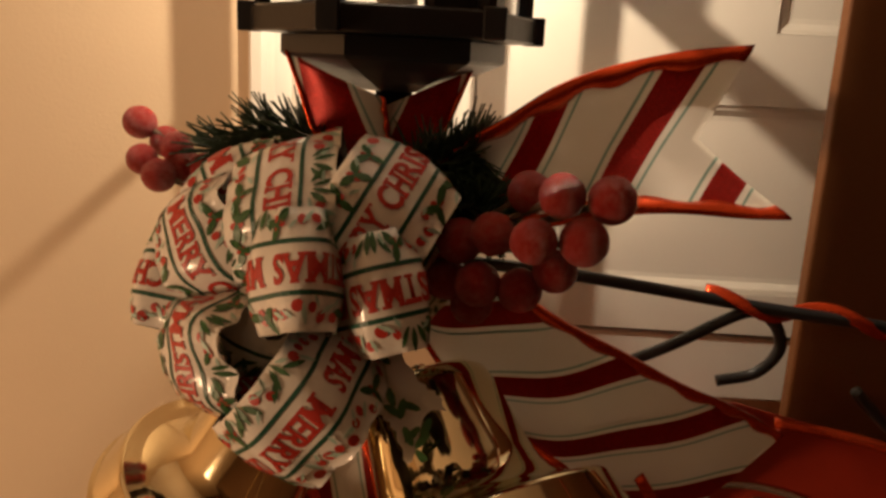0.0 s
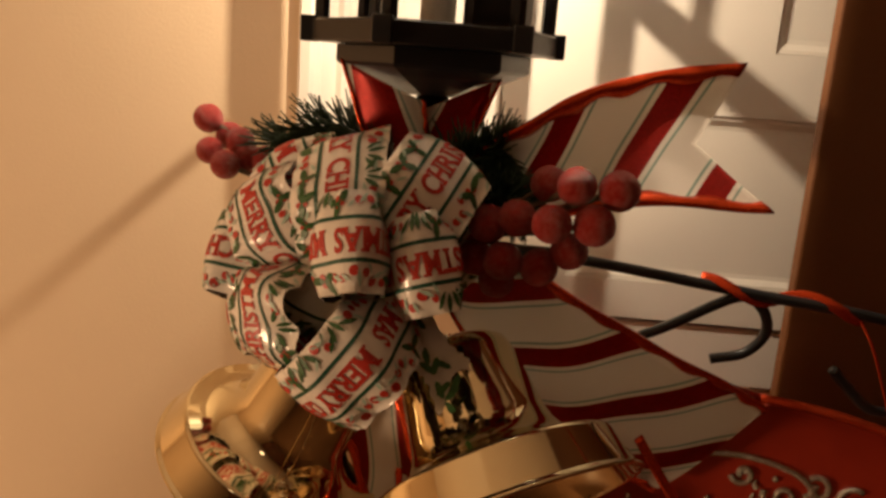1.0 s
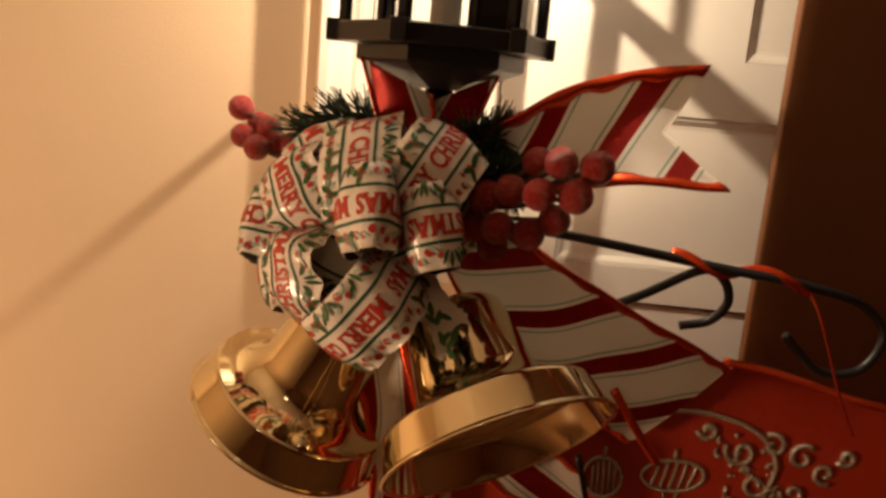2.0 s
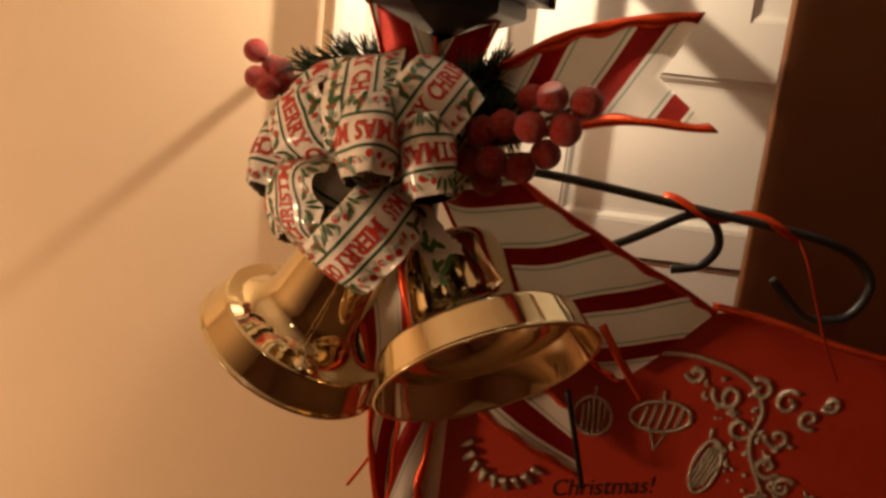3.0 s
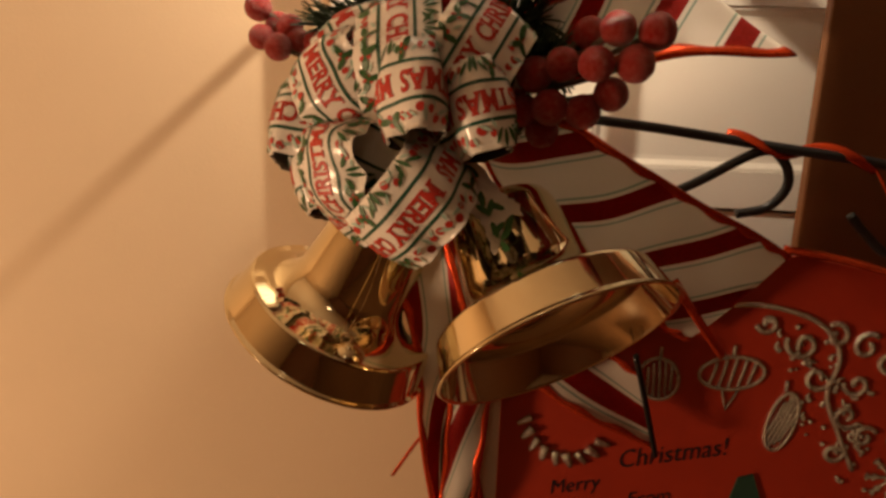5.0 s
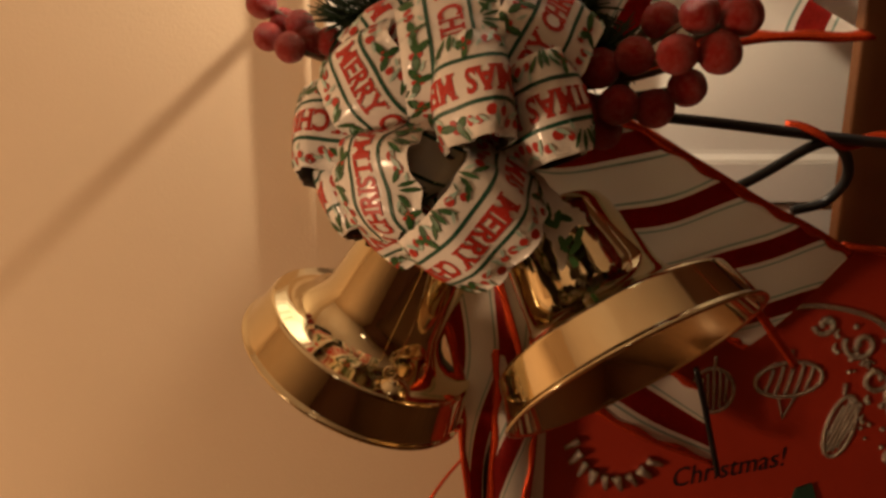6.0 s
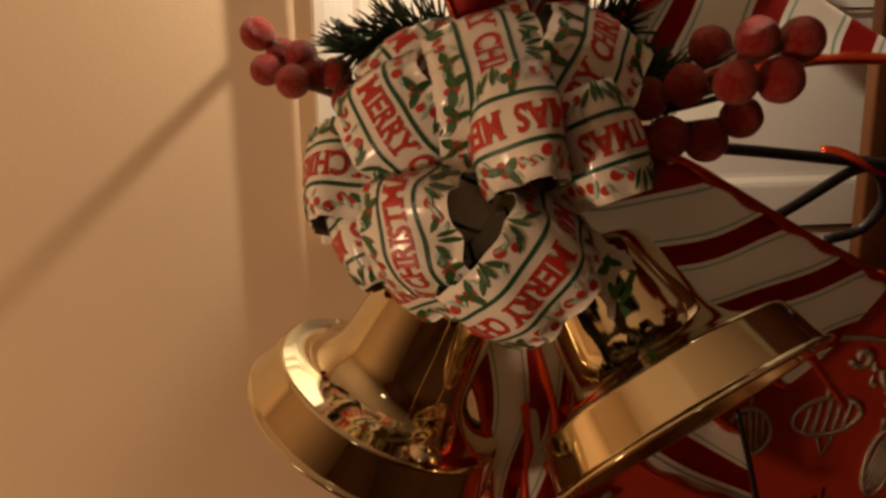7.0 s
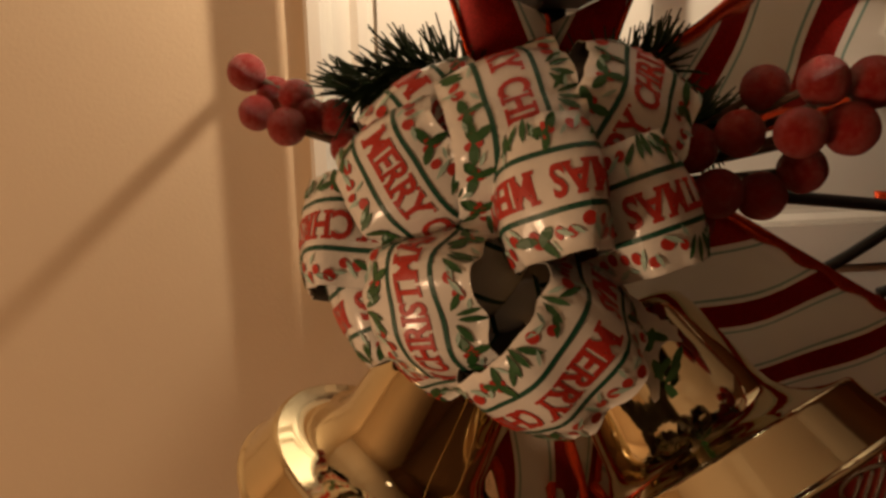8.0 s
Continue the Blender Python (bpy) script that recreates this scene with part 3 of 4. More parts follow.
# root, tip, way of the width, half height, seed, words, shift along, turned round, skew, label
K0 = (-0.036, 0.540, 1.226)
LOOPS = [
    (K0, (-0.1007, 0.5113, 1.2949), (0.907, -0.229, 0.353), 0.032, 1, "MERRY CHRISTMAS", 15, True, 0.0, ""),
    ((-0.036, 0.540, 1.236), (-0.0303, 0.4397, 1.2791), (0.080, 0.093, -0.992), 0.0190, 2, "MERRY CHRISTMAS", 14, True, 0.0, ""),
    (K0, (0.0206, 0.4498, 1.2698), (0.195, -0.138, -0.971), 0.0180, 3, "MERRY CHRISTMAS", 11.5, True, 0.0, ""),
    (K0, (-0.046, 0.488, 1.319), (0.99, 0.02, 0.11), 0.031, 4, "MERRY CHRISTMAS", 21.5, True, 0.5, ""),
    (K0, (0.0165, 0.4841, 1.3170), (0.885, -0.018, -0.466), 0.030, 5, "MERRY CHRISTMAS", 25.5, False, 0.0, ""),
    (K0, (-0.0882, 0.4682, 1.2151), (0.836, -0.515, 0.188), 0.030, 6, "MERRY CHRISTMAS", 26, False, 0.0, ""),
    ((-0.030, 0.540, 1.211), (-0.0303, 0.4386, 1.1968), (0.795, -0.034, -0.605), 0.033, 7, "MERRY CHRISTMAS", 19.5, True, 0.0, ""),
    (K0, (-0.137, 0.546, 1.240), (0.37, 0.38, 0.85), 0.034, 8, "MERRY CHRISTMAS", 12, False, 0.0, ""),
    (K0, (-0.120, 0.534, 1.200), (0.62, 0.25, 0.72), 0.030, 9, "MERRY CHRISTMAS", 19, False, 0.0, ""),
    (K0, (0.032, 0.530, 1.280), (0.50, 0.60, -0.50), 0.028, 10, "MERRY CHRISTMAS", 19, False, 0.0, ""),
    (K0, (-0.066, 0.482, 1.238), (0.30, -0.30, 0.90), 0.016, 12, "", 0, False, 0.0, ""),
    (K0, (-0.020, 0.490, 1.240), (-0.30, -0.20, 0.90), 0.015, 13, "", 0, False, 0.0, ""),
    (K0, (-0.040, 0.494, 1.212), (0.95, -0.20, 0.20), 0.014, 14, "", 0, False, 0.0, ""),
    (K0, (-0.088, 0.520, 1.176), (0.75, 0.10, -0.55), 0.028, 15, "MERRY CHRISTMAS", 19, False, 0.0, ""),
    (K0, (-0.085, 0.530, 1.315), (0.75, 0.10, 0.65), 0.030, 11, "MERRY CHRISTMAS", 19, False, 0.0, ""),
]
printed_bow()

# ---------------------------------------------------------------- the bells


def bell(mouth, axis, size, label):
    """mouth: middle of the mouth; axis: from the crown towards the mouth."""
    ob = tagged(empty("bell"), label, "bell", group="gold bells under the bow")
    a = Vector(axis).normalized()
    top = Vector(mouth) - a * size * 1.30
    s = size
    prof = [(0.0, 0.0), (0.24, 0.006), (0.37, 0.030), (0.425, 0.075), (0.445, 0.14), (0.450, 0.16), (0.515, 0.660), (0.520, 0.690), (0.545, 0.770), (0.60, 0.850), (0.68, 0.905),
            (0.78, 0.940), (0.862, 0.955), (0.872, 0.958), (0.886, 0.970), (0.893, 0.985), (0.896, 0.996), (0.966, 1.258), (0.970, 1.268), (0.988, 1.276), (0.999, 1.288), (1.0, 1.300),
            (0.994, 1.310), (0.978, 1.312), (0.966, 1.300), (0.962, 1.290), (0.880, 1.000), (0.860, 0.985), (0.76, 0.965), (0.65, 0.925), (0.57, 0.86), (0.50, 0.70), (0.43, 0.24), (0.36, 0.10), (0.0, 0.06)]
    part("body", lathe([(r * s, h * s) for r, h in prof], top, a, 72), GOLD, ob, smooth=True)
    part("crown_ring", lathe([(0.0, -0.12 * s), (0.05 * s, -0.10 * s), (0.09 * s, -0.03 * s), (0.11 * s, 0.006 * s), (0.0, 0.006 * s)], top, a, 20), GOLD, ob, smooth=True)
    return ob


bell((-0.1032, 0.5768, 1.0728), (-0.451, 0.150, -0.880), 0.087, "shiny gold bell with a flared rim, tilted to one side")
bell((0.0696, 0.4783, 1.1064), (0.398, -0.586, -0.706), 0.0873, "shiny gold bell with a broad flared rim, mouth turned outward")


def jingle():
    ob = tagged(empty("jingle_bell"), "small gold jingle bell hanging between the two bells", "bell")
    c = Vector((-0.078, 0.512, 1.078))
    part("ball", lathe([(0.0, -0.0125), (0.006, -0.011), (0.0115, -0.005), (0.0128, 0.0), (0.0115, 0.0055), (0.007, 0.0105), (0.004, 0.012), (0.004, 0.0125), (0.0, 0.0125)], c, (0.2, -0.3, 1), 28), GOLD, ob, smooth=True)
    part("loop_ring", tube([c + Vector((0.004 * math.cos(a), -0.003, 0.0155 + 0.004 * math.sin(a))) for a in [k * 0.5 for k in range(14)]], 0.0011, 8), GOLD, ob, smooth=True)
    part("cord", tube(spline([tuple(c + Vector((0, -0.003, 0.019))), (-0.062, 0.505, 1.130), (-0.045, 0.520, 1.190)], 8), 0.0006, 6), GOLD, ob)


jingle()

# ---------------------------------------------------------------- berries


def berry_pick(places, root, r, label, seed):
    ob = tagged(empty("berry_pick"), label, "berries", group="frosted berry picks")
    rnd = random.Random(seed)
    shared = None
    for p in places:
        p = Vector(p)
        if shared is None:
            bm = ball((0, 0, 0), 1.0, sub=4)
            for v in bm.verts:
                v.co *= 1 + 0.02 * noise.noise(v.co * 2.0)
            b = part("berry", bm, BERRY, ob, smooth=True)
            shared = b.data
        else:
            b = new("berry", shared)
            b.parent = ob
        k = r * rnd.uniform(0.95, 1.05)
        b.matrix_local = Matrix.LocRotScale(p, Euler((rnd.uniform(0, 6), rnd.uniform(0, 6), 0)), (k, k, k * 0.98))
        mid = p.lerp(Vector(root), 0.5) + Vector((0, 0.006, -0.004))
        part("stem", tube(spline([p, mid, root], 6), 0.0018, 6), TWIG, ob)
    return ob


berry_pick([(0.088, 0.472, 1.311), (0.076, 0.467, 1.290), (0.111, 0.472, 1.310), (0.058, 0.484, 1.289), (0.052, 0.490, 1.262), (0.099, 0.467, 1.291),
            (0.042, 0.497, 1.282), (0.073, 0.490, 1.260), (0.089, 0.485, 1.272), (0.075, 0.496, 1.308), (0.036, 0.510, 1.258), (0.050, 0.512, 1.245)],
           (0.02, 0.55, 1.265), 0.0113, "red frosted berry pick with a dozen round berries", 1)
berry_pick([(-0.166, 0.616, 1.321), (-0.161, 0.605, 1.299), (-0.144, 0.588, 1.292), (-0.139, 0.606, 1.307), (-0.152, 0.622, 1.309), (-0.131, 0.600, 1.296), (-0.118, 0.596, 1.296), (-0.112, 0.585, 1.280)],
           (-0.03, 0.59, 1.26), 0.0103, "red frosted berry pick beside the beige wall", 2)

# ---------------------------------------------------------------- pine sprigs


def pine_sprig(line, count, long, seed, label):
    ob = tagged(empty("pine_sprig"), label, "pine sprig", group="pine sprigs behind the bow")
    rnd = random.Random(seed)
    pts = spline(line, 10)
    part("twig", tube(pts, 0.0022, 8, taper=0.5), TWIG, ob)
    bm = bmesh.new()
    for k in range(count):
        i = rnd.randrange(1, len(pts) - 1)
        t = (pts[i + 1] - pts[i - 1]).normalized()
        x, y, _ = frame_of(t)
        a = rnd.uniform(0, 2 * math.pi)
        out = (x * math.cos(a) + y * math.sin(a)) * 0.85 + t * rnd.uniform(0.2, 0.9)
        out.normalize()
        n = long * rnd.uniform(0.65, 1.1)
        bend = Vector((rnd.uniform(-1, 1), rnd.uniform(-1, 1), rnd.uniform(-1, 0.5))) * 0.12 * n
        p0 = pts[i].lerp(pts[i + 1], rnd.random())
        p1, p2 = p0 + out * n * 0.55 + bend * 0.3, p0 + out * n + bend
        s = out.orthogonal().normalized() * 0.0009
        u = out.cross(s).normalized() * 0.0009
        rings = [[bm.verts.new(p + (s * math.cos(b) + u * math.sin(b)) * f) for b in (0, 2.09, 4.19)] for p, f in ((p0, 1), (p1, 1), (p2, 0.5))]
        for r0, r1 in zip(rings, rings[1:]):
            for j in range(3):
                bm.faces.new((r0[j], r0[(j + 1) % 3], r1[(j + 1) % 3], r1[j]))
        bm.faces.new(rings[-1])
    tagged(part("needles", bm, NEEDLE, ob), kind="stuff")


pine_sprig([(-0.015, 0.585, 1.290), (-0.042, 0.588, 1.316), (-0.075, 0.590, 1.322), (-0.108, 0.590, 1.308)], 520, 0.028, 1, "dark green artificial pine sprig behind the bow")
pine_sprig([(-0.01, 0.575, 1.280), (0.012, 0.560, 1.300), (0.030, 0.556, 1.312), (0.046, 0.552, 1.318)], 620, 0.032, 2, "dense dark green artificial pine sprig between bow and berries")
pine_sprig([(0.0, 0.570, 1.280), (0.025, 0.548, 1.290), (0.050, 0.530, 1.292), (0.062, 0.525, 1.288)], 420, 0.026, 3, "dark green artificial pine sprig under the berries")

# ---------------------------------------------------------------- striped ribbon


def strip(name, parent, line, widths, material, label="", cut=0.0, edge=0.0016, curl=0.0):
    """A wired ribbon: line: points of its middle, widths: half-width vectors there. cut: depth of a swallow-tail end."""
    mid = spline(line, 14)
    half = spline(widths, 14)
    bm = bmesh.new()
    uvl = bm.loops.layers.uv.new("UVMap")
    M, rows, uvs = 10, [], {}
    run = 0.0
    for i, (p, h) in enumerate(zip(mid, half)):
        if i:
            run += (p - mid[i - 1]).length
        k = i / (len(mid) - 1)
        t = (mid[min(i + 1, len(mid) - 1)] - mid[max(i - 1, 0)]).normalized()
        nrm = t.cross(h).normalized()
        row = []
        for j in range(M + 1):
            s = 2 * j / M - 1
            back = cut * (1 - abs(s)) * max(0.0, (k - 0.5) * 2)
            q = p + h * s - t * back + nrm * (curl * (s * s - 0.5) + 0.0018 * math.sin(run * 70 + 2 * s))
            v = bm.verts.new(q)
            uvs[v] = (run - back, s * h.length)
            row.append(v)
        rows.append(row)
    for a, b in zip(rows, rows[1:]):
        for j in range(M):
            f = bm.faces.new((a[j], a[j + 1], b[j + 1], b[j]))
            for l in f.loops:
                l[uvl].uv = uvs[l.vert]
    bands = []
    for j, k in ((0, 1), (M, M - 1)):
        bands.append([(r[j].co.copy(), r[k].co.copy(), (r[k].co - r[j].co)) for r in rows])
    bmesh.ops.solidify(bm, geom=list(bm.faces), thickness=0.0006)
    ob = part(name, bm, material, parent, label, True)
    for rail in bands:
        fb = bmesh.new()
        rings = []
        for i, (outer, inner, inward) in enumerate(rail):
            t = (rail[min(i + 1, len(rail) - 1)][0] - rail[max(i - 1, 0)][0]).normalized()
            inw = inward.normalized()
            nrm = t.cross(inw).normalized()
            w = edge * 3.2 * (1 + 0.25 * math.sin(i * 0.9)) 
            a, b = outer - inw * edge * 0.5, outer + inw * w
            rings.append([fb.verts.new(p) for p in (a + nrm * 0.0012, (a + b) / 2 + nrm * 0.0024, b + nrm * 0.0012, b - nrm * 0.0012, (a + b) / 2 - nrm * 0.0024, a - nrm * 0.0012)])
        for p, q in zip(rings, rings[1:]):
            for k in range(6):
                fb.faces.new((p[k], p[(k + 1) % 6], q[(k + 1) % 6], q[k]))
        fb.faces.new(rings[0]), fb.faces.new(list(reversed(rings[-1])))
        bmesh.ops.recalc_face_normals(fb, faces=fb.faces)
        part("wired_edge", fb, REDFOIL, ob, "shiny red foil edge", True)
    return ob


def striped_bow():
    ob = tagged(empty("striped_bow"), "red and white candy-striped wired ribbon bow with foil edges", "bow")
    # the tail that stands up to the far side, with a swallow-tail end
    strip("tail", ob, [(0.010, 0.570, 1.285), (0.060, 0.556, 1.305), (0.125, 0.548, 1.330), (0.202, 0.541, 1.340)],
          [(0.006, -0.006, 0.018), (-0.006, -0.012, 0.030), (-0.010, 0.016, 0.036), (-0.006, 0.026, 0.042)], CANDYB, cut=0.036, curl=0.010, edge=0.0028)
    # the two ears under the lantern
    strip("ear", ob, [(-0.005, 0.578, 1.290), (-0.022, 0.571, 1.320), (-0.034, 0.568, 1.358)],
          [(0.010, 0, 0.004), (0.020, 0.0, 0.006), (0.028, 0.0, -0.012)], CANDYF, curl=0.006, edge=0.0008)
    strip("ear", ob, [(0.000, 0.581, 1.290), (0.008, 0.575, 1.322), (0.017, 0.573, 1.352)],
          [(0.010, 0, -0.004), (0.018, 0.0, -0.004), (0.026, -0.003, 0.012)], CANDYG, curl=0.006, edge=0.0008)
    # the broad tail down behind the bell
    strip("tail", ob, [(0.017, 0.557, 1.243), (0.067, 0.549, 1.203), (0.125, 0.555, 1.166), (0.178, 0.564, 1.136), (0.212, 0.568, 1.118)],
          [(0.013, -0.018, 0.019), (0.018, -0.026, 0.038), (0.020, -0.020, 0.041), (0.028, -0.008, 0.041), (0.035, -0.002, 0.036)], CANDY, curl=-0.006)
    # tails that hang between the bells
    strip("tail", ob, [(-0.045, 0.555, 1.215), (-0.032, 0.545, 1.150), (-0.010, 0.555, 1.080), (-0.008, 0.575, 1.000), (0.010, 0.582, 0.900)],
          [(0.014, 0, 0), (0.022, 0.006, 0.004), (0.022, -0.008, 0.004), (0.020, 0.004, 0.006), (0.020, 0.0, 0.010)], CANDYL, curl=0.010)
    strip("tail", ob, [(-0.020, 0.550, 1.215), (0.000, 0.556, 1.140), (0.012, 0.562, 1.060), (0.008, 0.568, 0.980), (0.000, 0.570, 0.880)],
          [(0.012, 0.004, 0), (0.017, -0.006, 0.004), (0.017, 0.005, -0.004), (0.015, -0.004, 0.0), (0.014, 0.0, 0.004)], CANDYL, curl=-0.008)
    # the tail that slants under the broad bell
    strip("tail", ob, [(0.000, 0.570, 1.130), (0.050, 0.564, 1.082), (0.100, 0.561, 1.052), (0.150, 0.560, 1.027)],
          [(0.016, 0, 0.012), (0.012, 0.0, 0.021), (0.010, 0.0, 0.026), (-0.008, 0.0, 0.032)], CANDYE, curl=0.004)
    part("end_wire", tube(spline([(0.136, 0.555, 1.075), (0.146, 0.554, 1.040), (0.160, 0.556, 0.990)], 8), 0.0030, 8, flat=0.6), BLACK, ob, "dark bent wire at a ribbon end", True)
    # loose ends of foil
    part("foil_end", tube(spline([(0.247, 0.584, 1.156), (0.300, 0.584, 1.148), (0.360, 0.582, 1.134), (0.420, 0.583, 1.128)], 10), 0.0040, 8, flat=0.4), REDFOIL, ob, "loose red foil edge", True)
    part("foil_end", tube(spline([(0.152, 0.530, 1.142), (0.170, 0.524, 1.116), (0.191, 0.524, 1.089)], 10), 0.0044, 8, flat=0.5), REDFOIL, ob, "twisted red foil edge", True)
    part("foil_end", tube(spline([(-0.010, 0.600, 1.000), (-0.035, 0.630, 0.950), (-0.055, 0.637, 0.914)], 10), 0.0028, 8, flat=0.5), REDFOIL, ob, "twisted red foil edge", True)


striped_bow()

# ---------------------------------------------------------------- the iron arm


def iron_arm():
    ob = tagged(empty("scroll_arm"), "black wrought-iron scroll arm fixed to the lamp post", "scroll arm")
    cx, cy = LANTERN.x, LANTERN.y
    part("bar", tube(spline([(cx + 0.008, cy, 1.250), (0.10, 0.575, 1.2485), (0.225, 0.570, 1.2350), (0.300, 0.574, 1.226), (0.345, 0.580, 1.214), (0.366, 0.582, 1.190),
                             (0.352, 0.580, 1.162), (0.320, 0.574, 1.158), (0.296, 0.568, 1.176), (0.284, 0.566, 1.188)], 12), 0.0039, 12, taper=0.9), IRON, ob, smooth=True)
    part("scroll", tube(spline([(cx + 0.008, cy, 1.150), (0.10, 0.586, 1.170), (0.165, 0.576, 1.202), (0.214, 0.572, 1.231), (0.233, 0.574, 1.225), (0.241, 0.580, 1.206), (0.231, 0.586, 1.188), (0.208, 0.587, 1.181)], 12), 0.0037, 12), IRON, ob, smooth=True)
    foil = tagged(empty("foil_twist"), "loose twist of red foil wound on the iron arm", "ribbon")
    axis = spline([(0.190, 0.572, 1.2400), (0.225, 0.570, 1.2350), (0.262, 0.572, 1.2315), (0.300, 0.574, 1.226)], 12)
    wind = []
    for i, p in enumerate(axis):
        a = 1.0 + 3.2 * math.pi * i / len(axis)
        wind.append(p + Vector((0, math.cos(a), math.sin(a))) * 0.0044)
    part("winding", tube(wind, 0.0040, 8, flat=0.22), REDFOIL, foil, smooth=True)
    part("strand", tube(spline([tuple(wind[-1]), (0.308, 0.566, 1.205), (0.318, 0.562, 1.178), (0.335, 0.566, 1.140), (0.352, 0.570, 1.110)], 10), 0.0019, 8, flat=0.5), REDFOIL, foil, smooth=True)


iron_arm()

# ---------------------------------------------------------------- the red gift bag


def gift_bag():
    ob = tagged(empty("gift_bag"), "red gift bag with silver glitter ornaments and handwritten greeting", "gift bag")
    y = 0.590

    def sheet(points, y0, y1):
        bm = bmesh.new()
        a = [bm.verts.new((x, y0, z)) for x, z in points]
        b = [bm.verts.new((x, y1, z)) for x, z in points]
        bm.faces.new(a), bm.faces.new(list(reversed(b)))
        for i in range(len(points)):
            j = (i + 1) % len(points)
            bm.faces.new((a[i], b[i], b[j], a[j]))
        bmesh.ops.recalc_face_normals(bm, faces=bm.faces)
        return bm
    part("front", sheet([(0.038, 0.60), (0.50, 0.60), (0.50, 1.108), (0.262, 1.150), (0.038, 1.105)], y, y + 0.002), REDCARD, ob)
    part("cream_edge", sheet([(0.022, 0.60), (0.0375, 0.60), (0.0375, 1.105), (0.022, 1.100)], y - 0.001, y + 0.003), CREAM, ob, "cream folded side edge")
    part("back", sheet([(0.034, 0.60), (0.50, 0.60), (0.50, 1.080), (0.245, 1.140), (0.034, 1.095)], y + 0.060, y + 0.062), REDCARD, ob)
    part("side", box(0.498, 0.500, y + 0.0022, y + 0.0598, 0.60, 1.080), REDCARD, ob)
    f = y - 0.0006

    def ring(cx, cz, rx, rz, turn=0.0, r=0.0014, a0=0.0, a1=6.2832):
        n = 28
        pts = []
        for i in range(n + 1):
            a = a0 + (a1 - a0) * i / n
            u, v = rx * math.cos(a), rz * math.sin(a)
            pts.append(Vector((cx + u * math.cos(turn) - v * math.sin(turn), f, cz + u * math.sin(turn) + v * math.cos(turn))))
        return pts

    def ornament(cx, cz, rx, rz, turn, drop):
        bm = tube(ring(cx, cz, rx, rz, turn), 0.0019, 6)
        for k in (-0.6, -0.3, 0.0, 0.3, 0.6):
            h = rz * math.sqrt(1 - k * k) * 0.85
            c, s = math.cos(turn), math.sin(turn)
            p = [(k * rx - 0.003, -h), (k * rx + 0.001, 0), (k * rx + 0.004, h)]
            tube([Vector((cx + u * c - v * s, f, cz + u * s + v * c)) for u, v in p], 0.0016, 6, bm=bm)
        tube([Vector((cx, f, cz + rz + 0.001)), Vector((cx, f, cz + rz + 0.010))], 0.0018, 6, bm=bm)
        if drop:
            tube([Vector((cx - rx * 0.25, f, cz - rz)), Vector((cx - 0.002, f, cz - rz - 0.018)), Vector((cx + rx * 0.25, f, cz - rz))], 0.0013, 6, bm=bm)
        tagged(part("glitter_ornament", bm, SILVER, ob, "silver glitter bauble outline", True), kind="stuff")
    ornament(0.222, 1.050, 0.026, 0.014, 0.1, True)
    ornament(0.267, 1.010, 0.011, 0.026, -0.2, False)
    ornament(0.164, 1.042, 0.016, 0.018, 0.3, False)

    def swirl(cx, cz, r, turns, a0, sign):
        return [Vector((cx + r * (1 - 0.8 * i / 24) * math.cos(a0 + sign * turns * 6.28 * i / 24), f, cz + r * (1 - 0.8 * i / 24) * math.sin(a0 + sign * turns * 6.28 * i / 24))) for i in range(25)]
    rnd = random.Random(9)
    bm = tube(spline([(0.205, f, 1.107), (0.245, f, 1.108), (0.285, f, 1.096), (0.305, f, 1.070), (0.300, f, 1.035), (0.315, f, 1.000), (0.330, f, 0.970)], 10), 0.0024, 6)
    for x, z, r, s in ((0.275, 1.078, 0.014, 1), (0.300, 1.086, 0.011, -1), (0.325, 1.078, 0.012, 1), (0.345, 1.066, 0.010, -1), (0.290, 1.050, 0.012, -1), (0.322, 1.046, 0.011, 1),
                       (0.318, 1.018, 0.011, -1), (0.335, 1.000, 0.010, 1), (0.245, 1.094, 0.009, 1), (0.360, 1.082, 0.008, 1), (0.312, 0.985, 0.009, -1)):
        tube(swirl(x, z, r, 1.1, rnd.uniform(0, 6), s), 0.0025, 6, bm=bm)
    for k in range(34):
        t = rnd.random()
        x, z = 0.27 + 0.07 * t + rnd.uniform(-0.025, 0.025), 1.09 - 0.12 * t + rnd.uniform(-0.02, 0.02)
        ball((x, f, z), rnd.uniform(0.0014, 0.0028), bm=bm, sub=1)
    for k in range(30):
        t = rnd.random()
        x, z = 0.255 + 0.095 * t + rnd.uniform(-0.022, 0.026), 1.095 - 0.125 * t + rnd.uniform(-0.022, 0.018)
        a, n = rnd.uniform(0.2, 2.9), rnd.uniform(0.006, 0.011)
        d = Vector((math.cos(a), 0, math.sin(a))) * n
        side = Vector((-math.sin(a), 0, math.cos(a))) * n * 0.3
        tube(spline([Vector((x, f, z)), Vector((x, f, z)) + d * 0.5 + side, Vector((x, f, z)) + d], 4), 0.0026, 6, bm=bm, taper=0.35)
    part("glitter_scroll", bm, SILVER, ob, "silver glitter scrollwork with leaves", True)
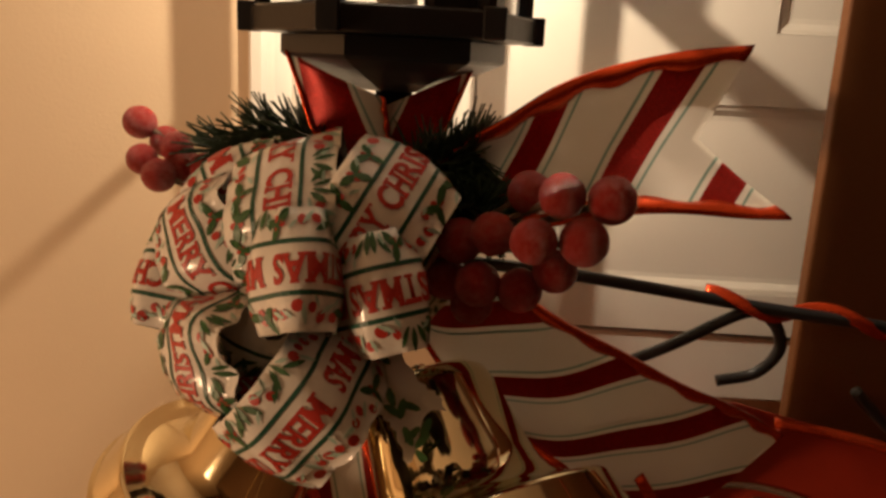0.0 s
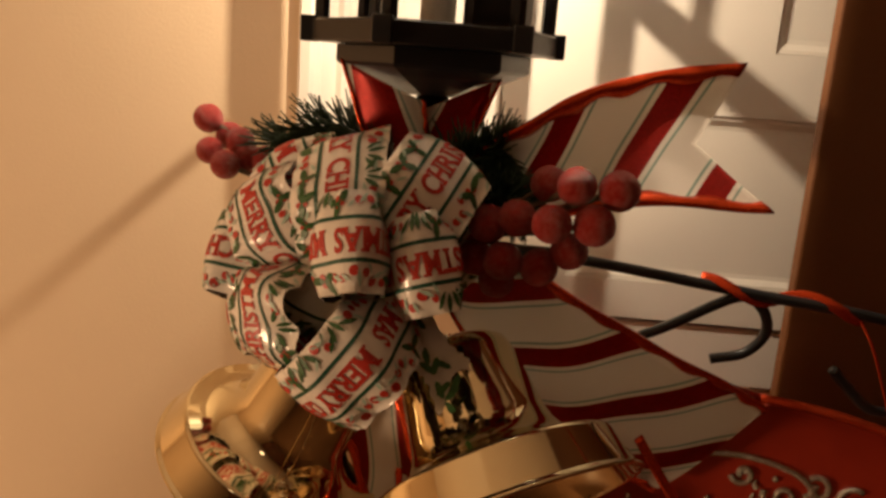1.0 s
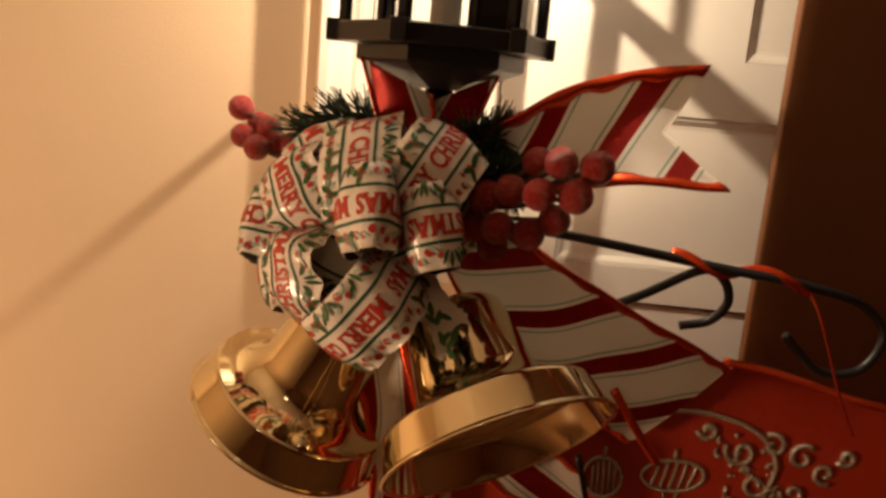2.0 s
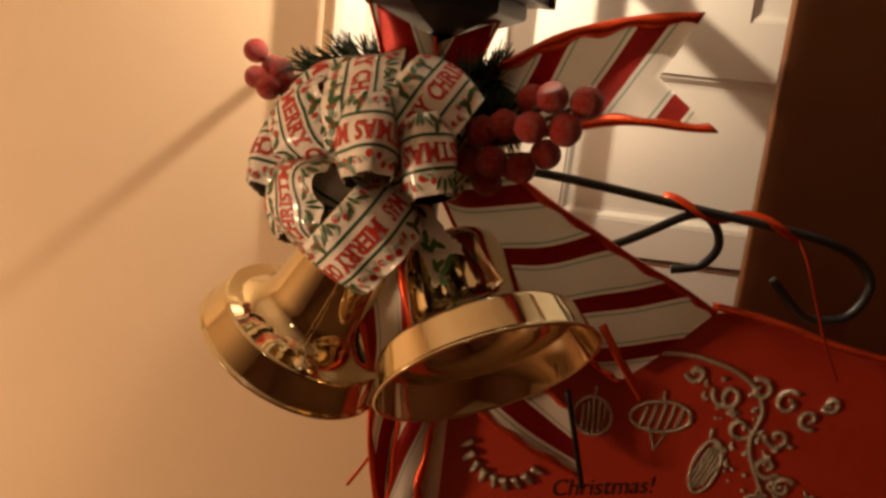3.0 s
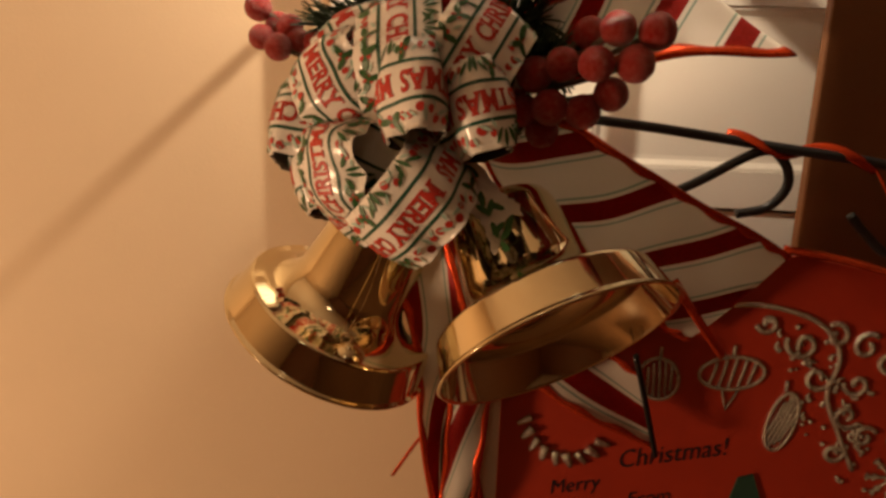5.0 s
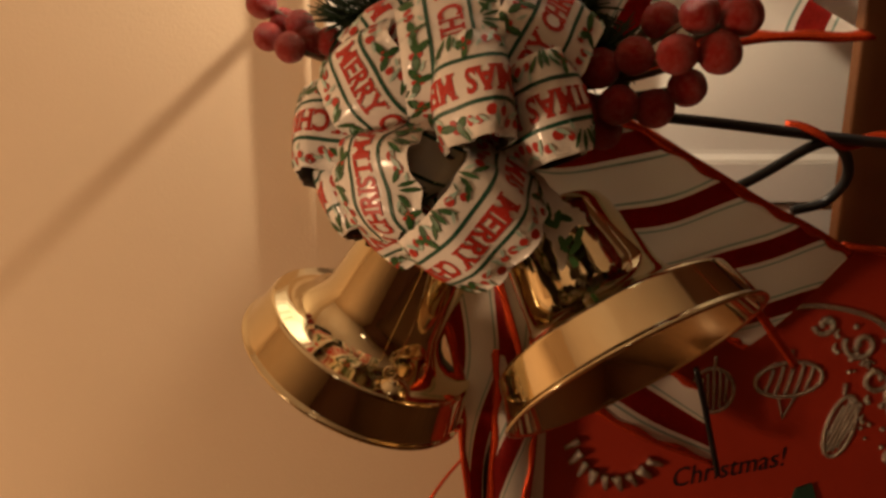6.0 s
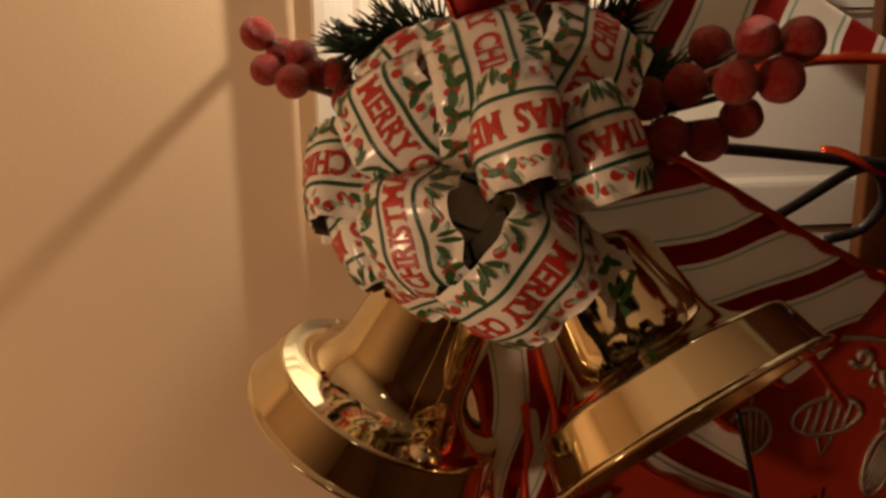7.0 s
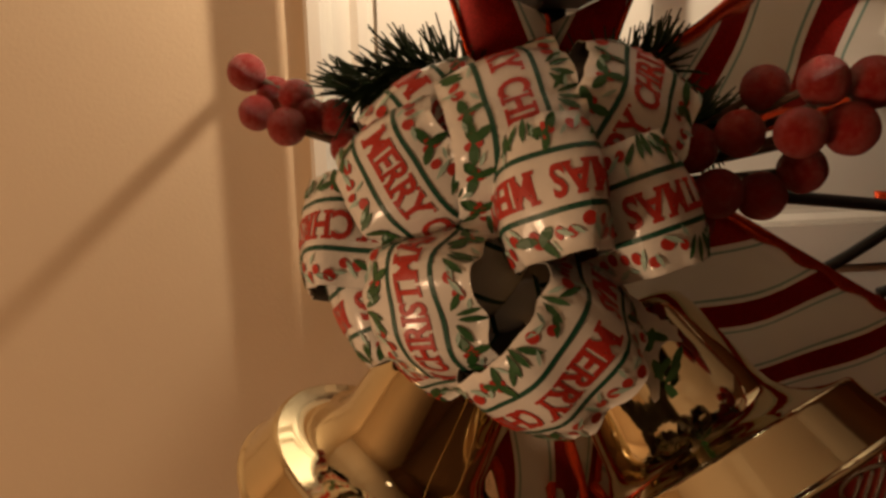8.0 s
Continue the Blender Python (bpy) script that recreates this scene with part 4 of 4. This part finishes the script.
    for cx, cz, r, name in ((0.363, 0.965, 0.022, "glitter_snowflake"),):
        bm = bmesh.new()
        for k in range(8):
            a = k * math.pi / 4
            c = Vector((cx, f, cz))
            d = Vector((math.cos(a), 0, math.sin(a)))
            tube([c, c + d * r], 0.0016, 6, bm=bm)
            for m in (0.5, 0.75):
                for s in (-0.6, 0.6):
                    e = Vector((math.cos(a + s), 0, math.sin(a + s)))
                    tube([c + d * r * m, c + d * r * m + e * r * 0.25], 0.0009, 5, bm=bm)
        part(name, bm, SILVER, ob)
    bm = bmesh.new()
    for k in range(9):
        a = math.pi * (1.05 + 0.75 * k / 8)
        c = Vector((0.094 + 0.036 * math.cos(a), f - 0.001, 1.006 + 0.040 * math.sin(a)))
        out = Vector((math.cos(a + 0.35), 0, math.sin(a + 0.35)))
        tube([c - out * 0.006, c - out * 0.002, c + out * 0.003, c + out * 0.007], 0.0046 if k % 2 else 0.0036, 8, bm=bm, taper=0.55)
    tagged(part("glitter_garland", bm, SILVER, ob, "silver glitter leaf garland", True), kind="stuff")

    def pen(words, x, z, size, turn):
        t = flat_text(words, size * 1.05)
        for v in t.verts:
            u, w = v.co.x * 0.9 + v.co.y * 0.25, v.co.y
            v.co = (x + u * math.cos(turn) - w * math.sin(turn), y - 0.0008, z + u * math.sin(turn) + w * math.cos(turn))
        part("handwriting", t, PEN, ob, "black handwritten words")
    pen("Christmas!", 0.183, 0.976, 0.022, 0.20)
    pen("Merry", 0.104, 0.942, 0.018, 0.20)
    pen("From", 0.167, 0.934, 0.018, 0.20)
    # a small felt tree glued to the front
    bm = sheet([(0.232, 0.905), (0.262, 0.905), (0.258, 0.925), (0.264, 0.925), (0.250, 0.962), (0.238, 0.958), (0.230, 0.925), (0.236, 0.925)], y - 0.003, y - 0.0005)
    part("felt_tree", bm, GREENFELT, ob, "dark green felt tree")


gift_bag()


def plinth():
    ob = tagged(empty("storage_box"), "plain brown cardboard box under the gift bag", "box")
    part("body", box(0.03, 0.52, 0.52, 0.672, 0.0, 0.594, 0.004), BROWN, ob)
    part("lid", box(0.025, 0.525, 0.515, 0.676, 0.5945, 0.5995, 0.002), BROWN, ob)


plinth()
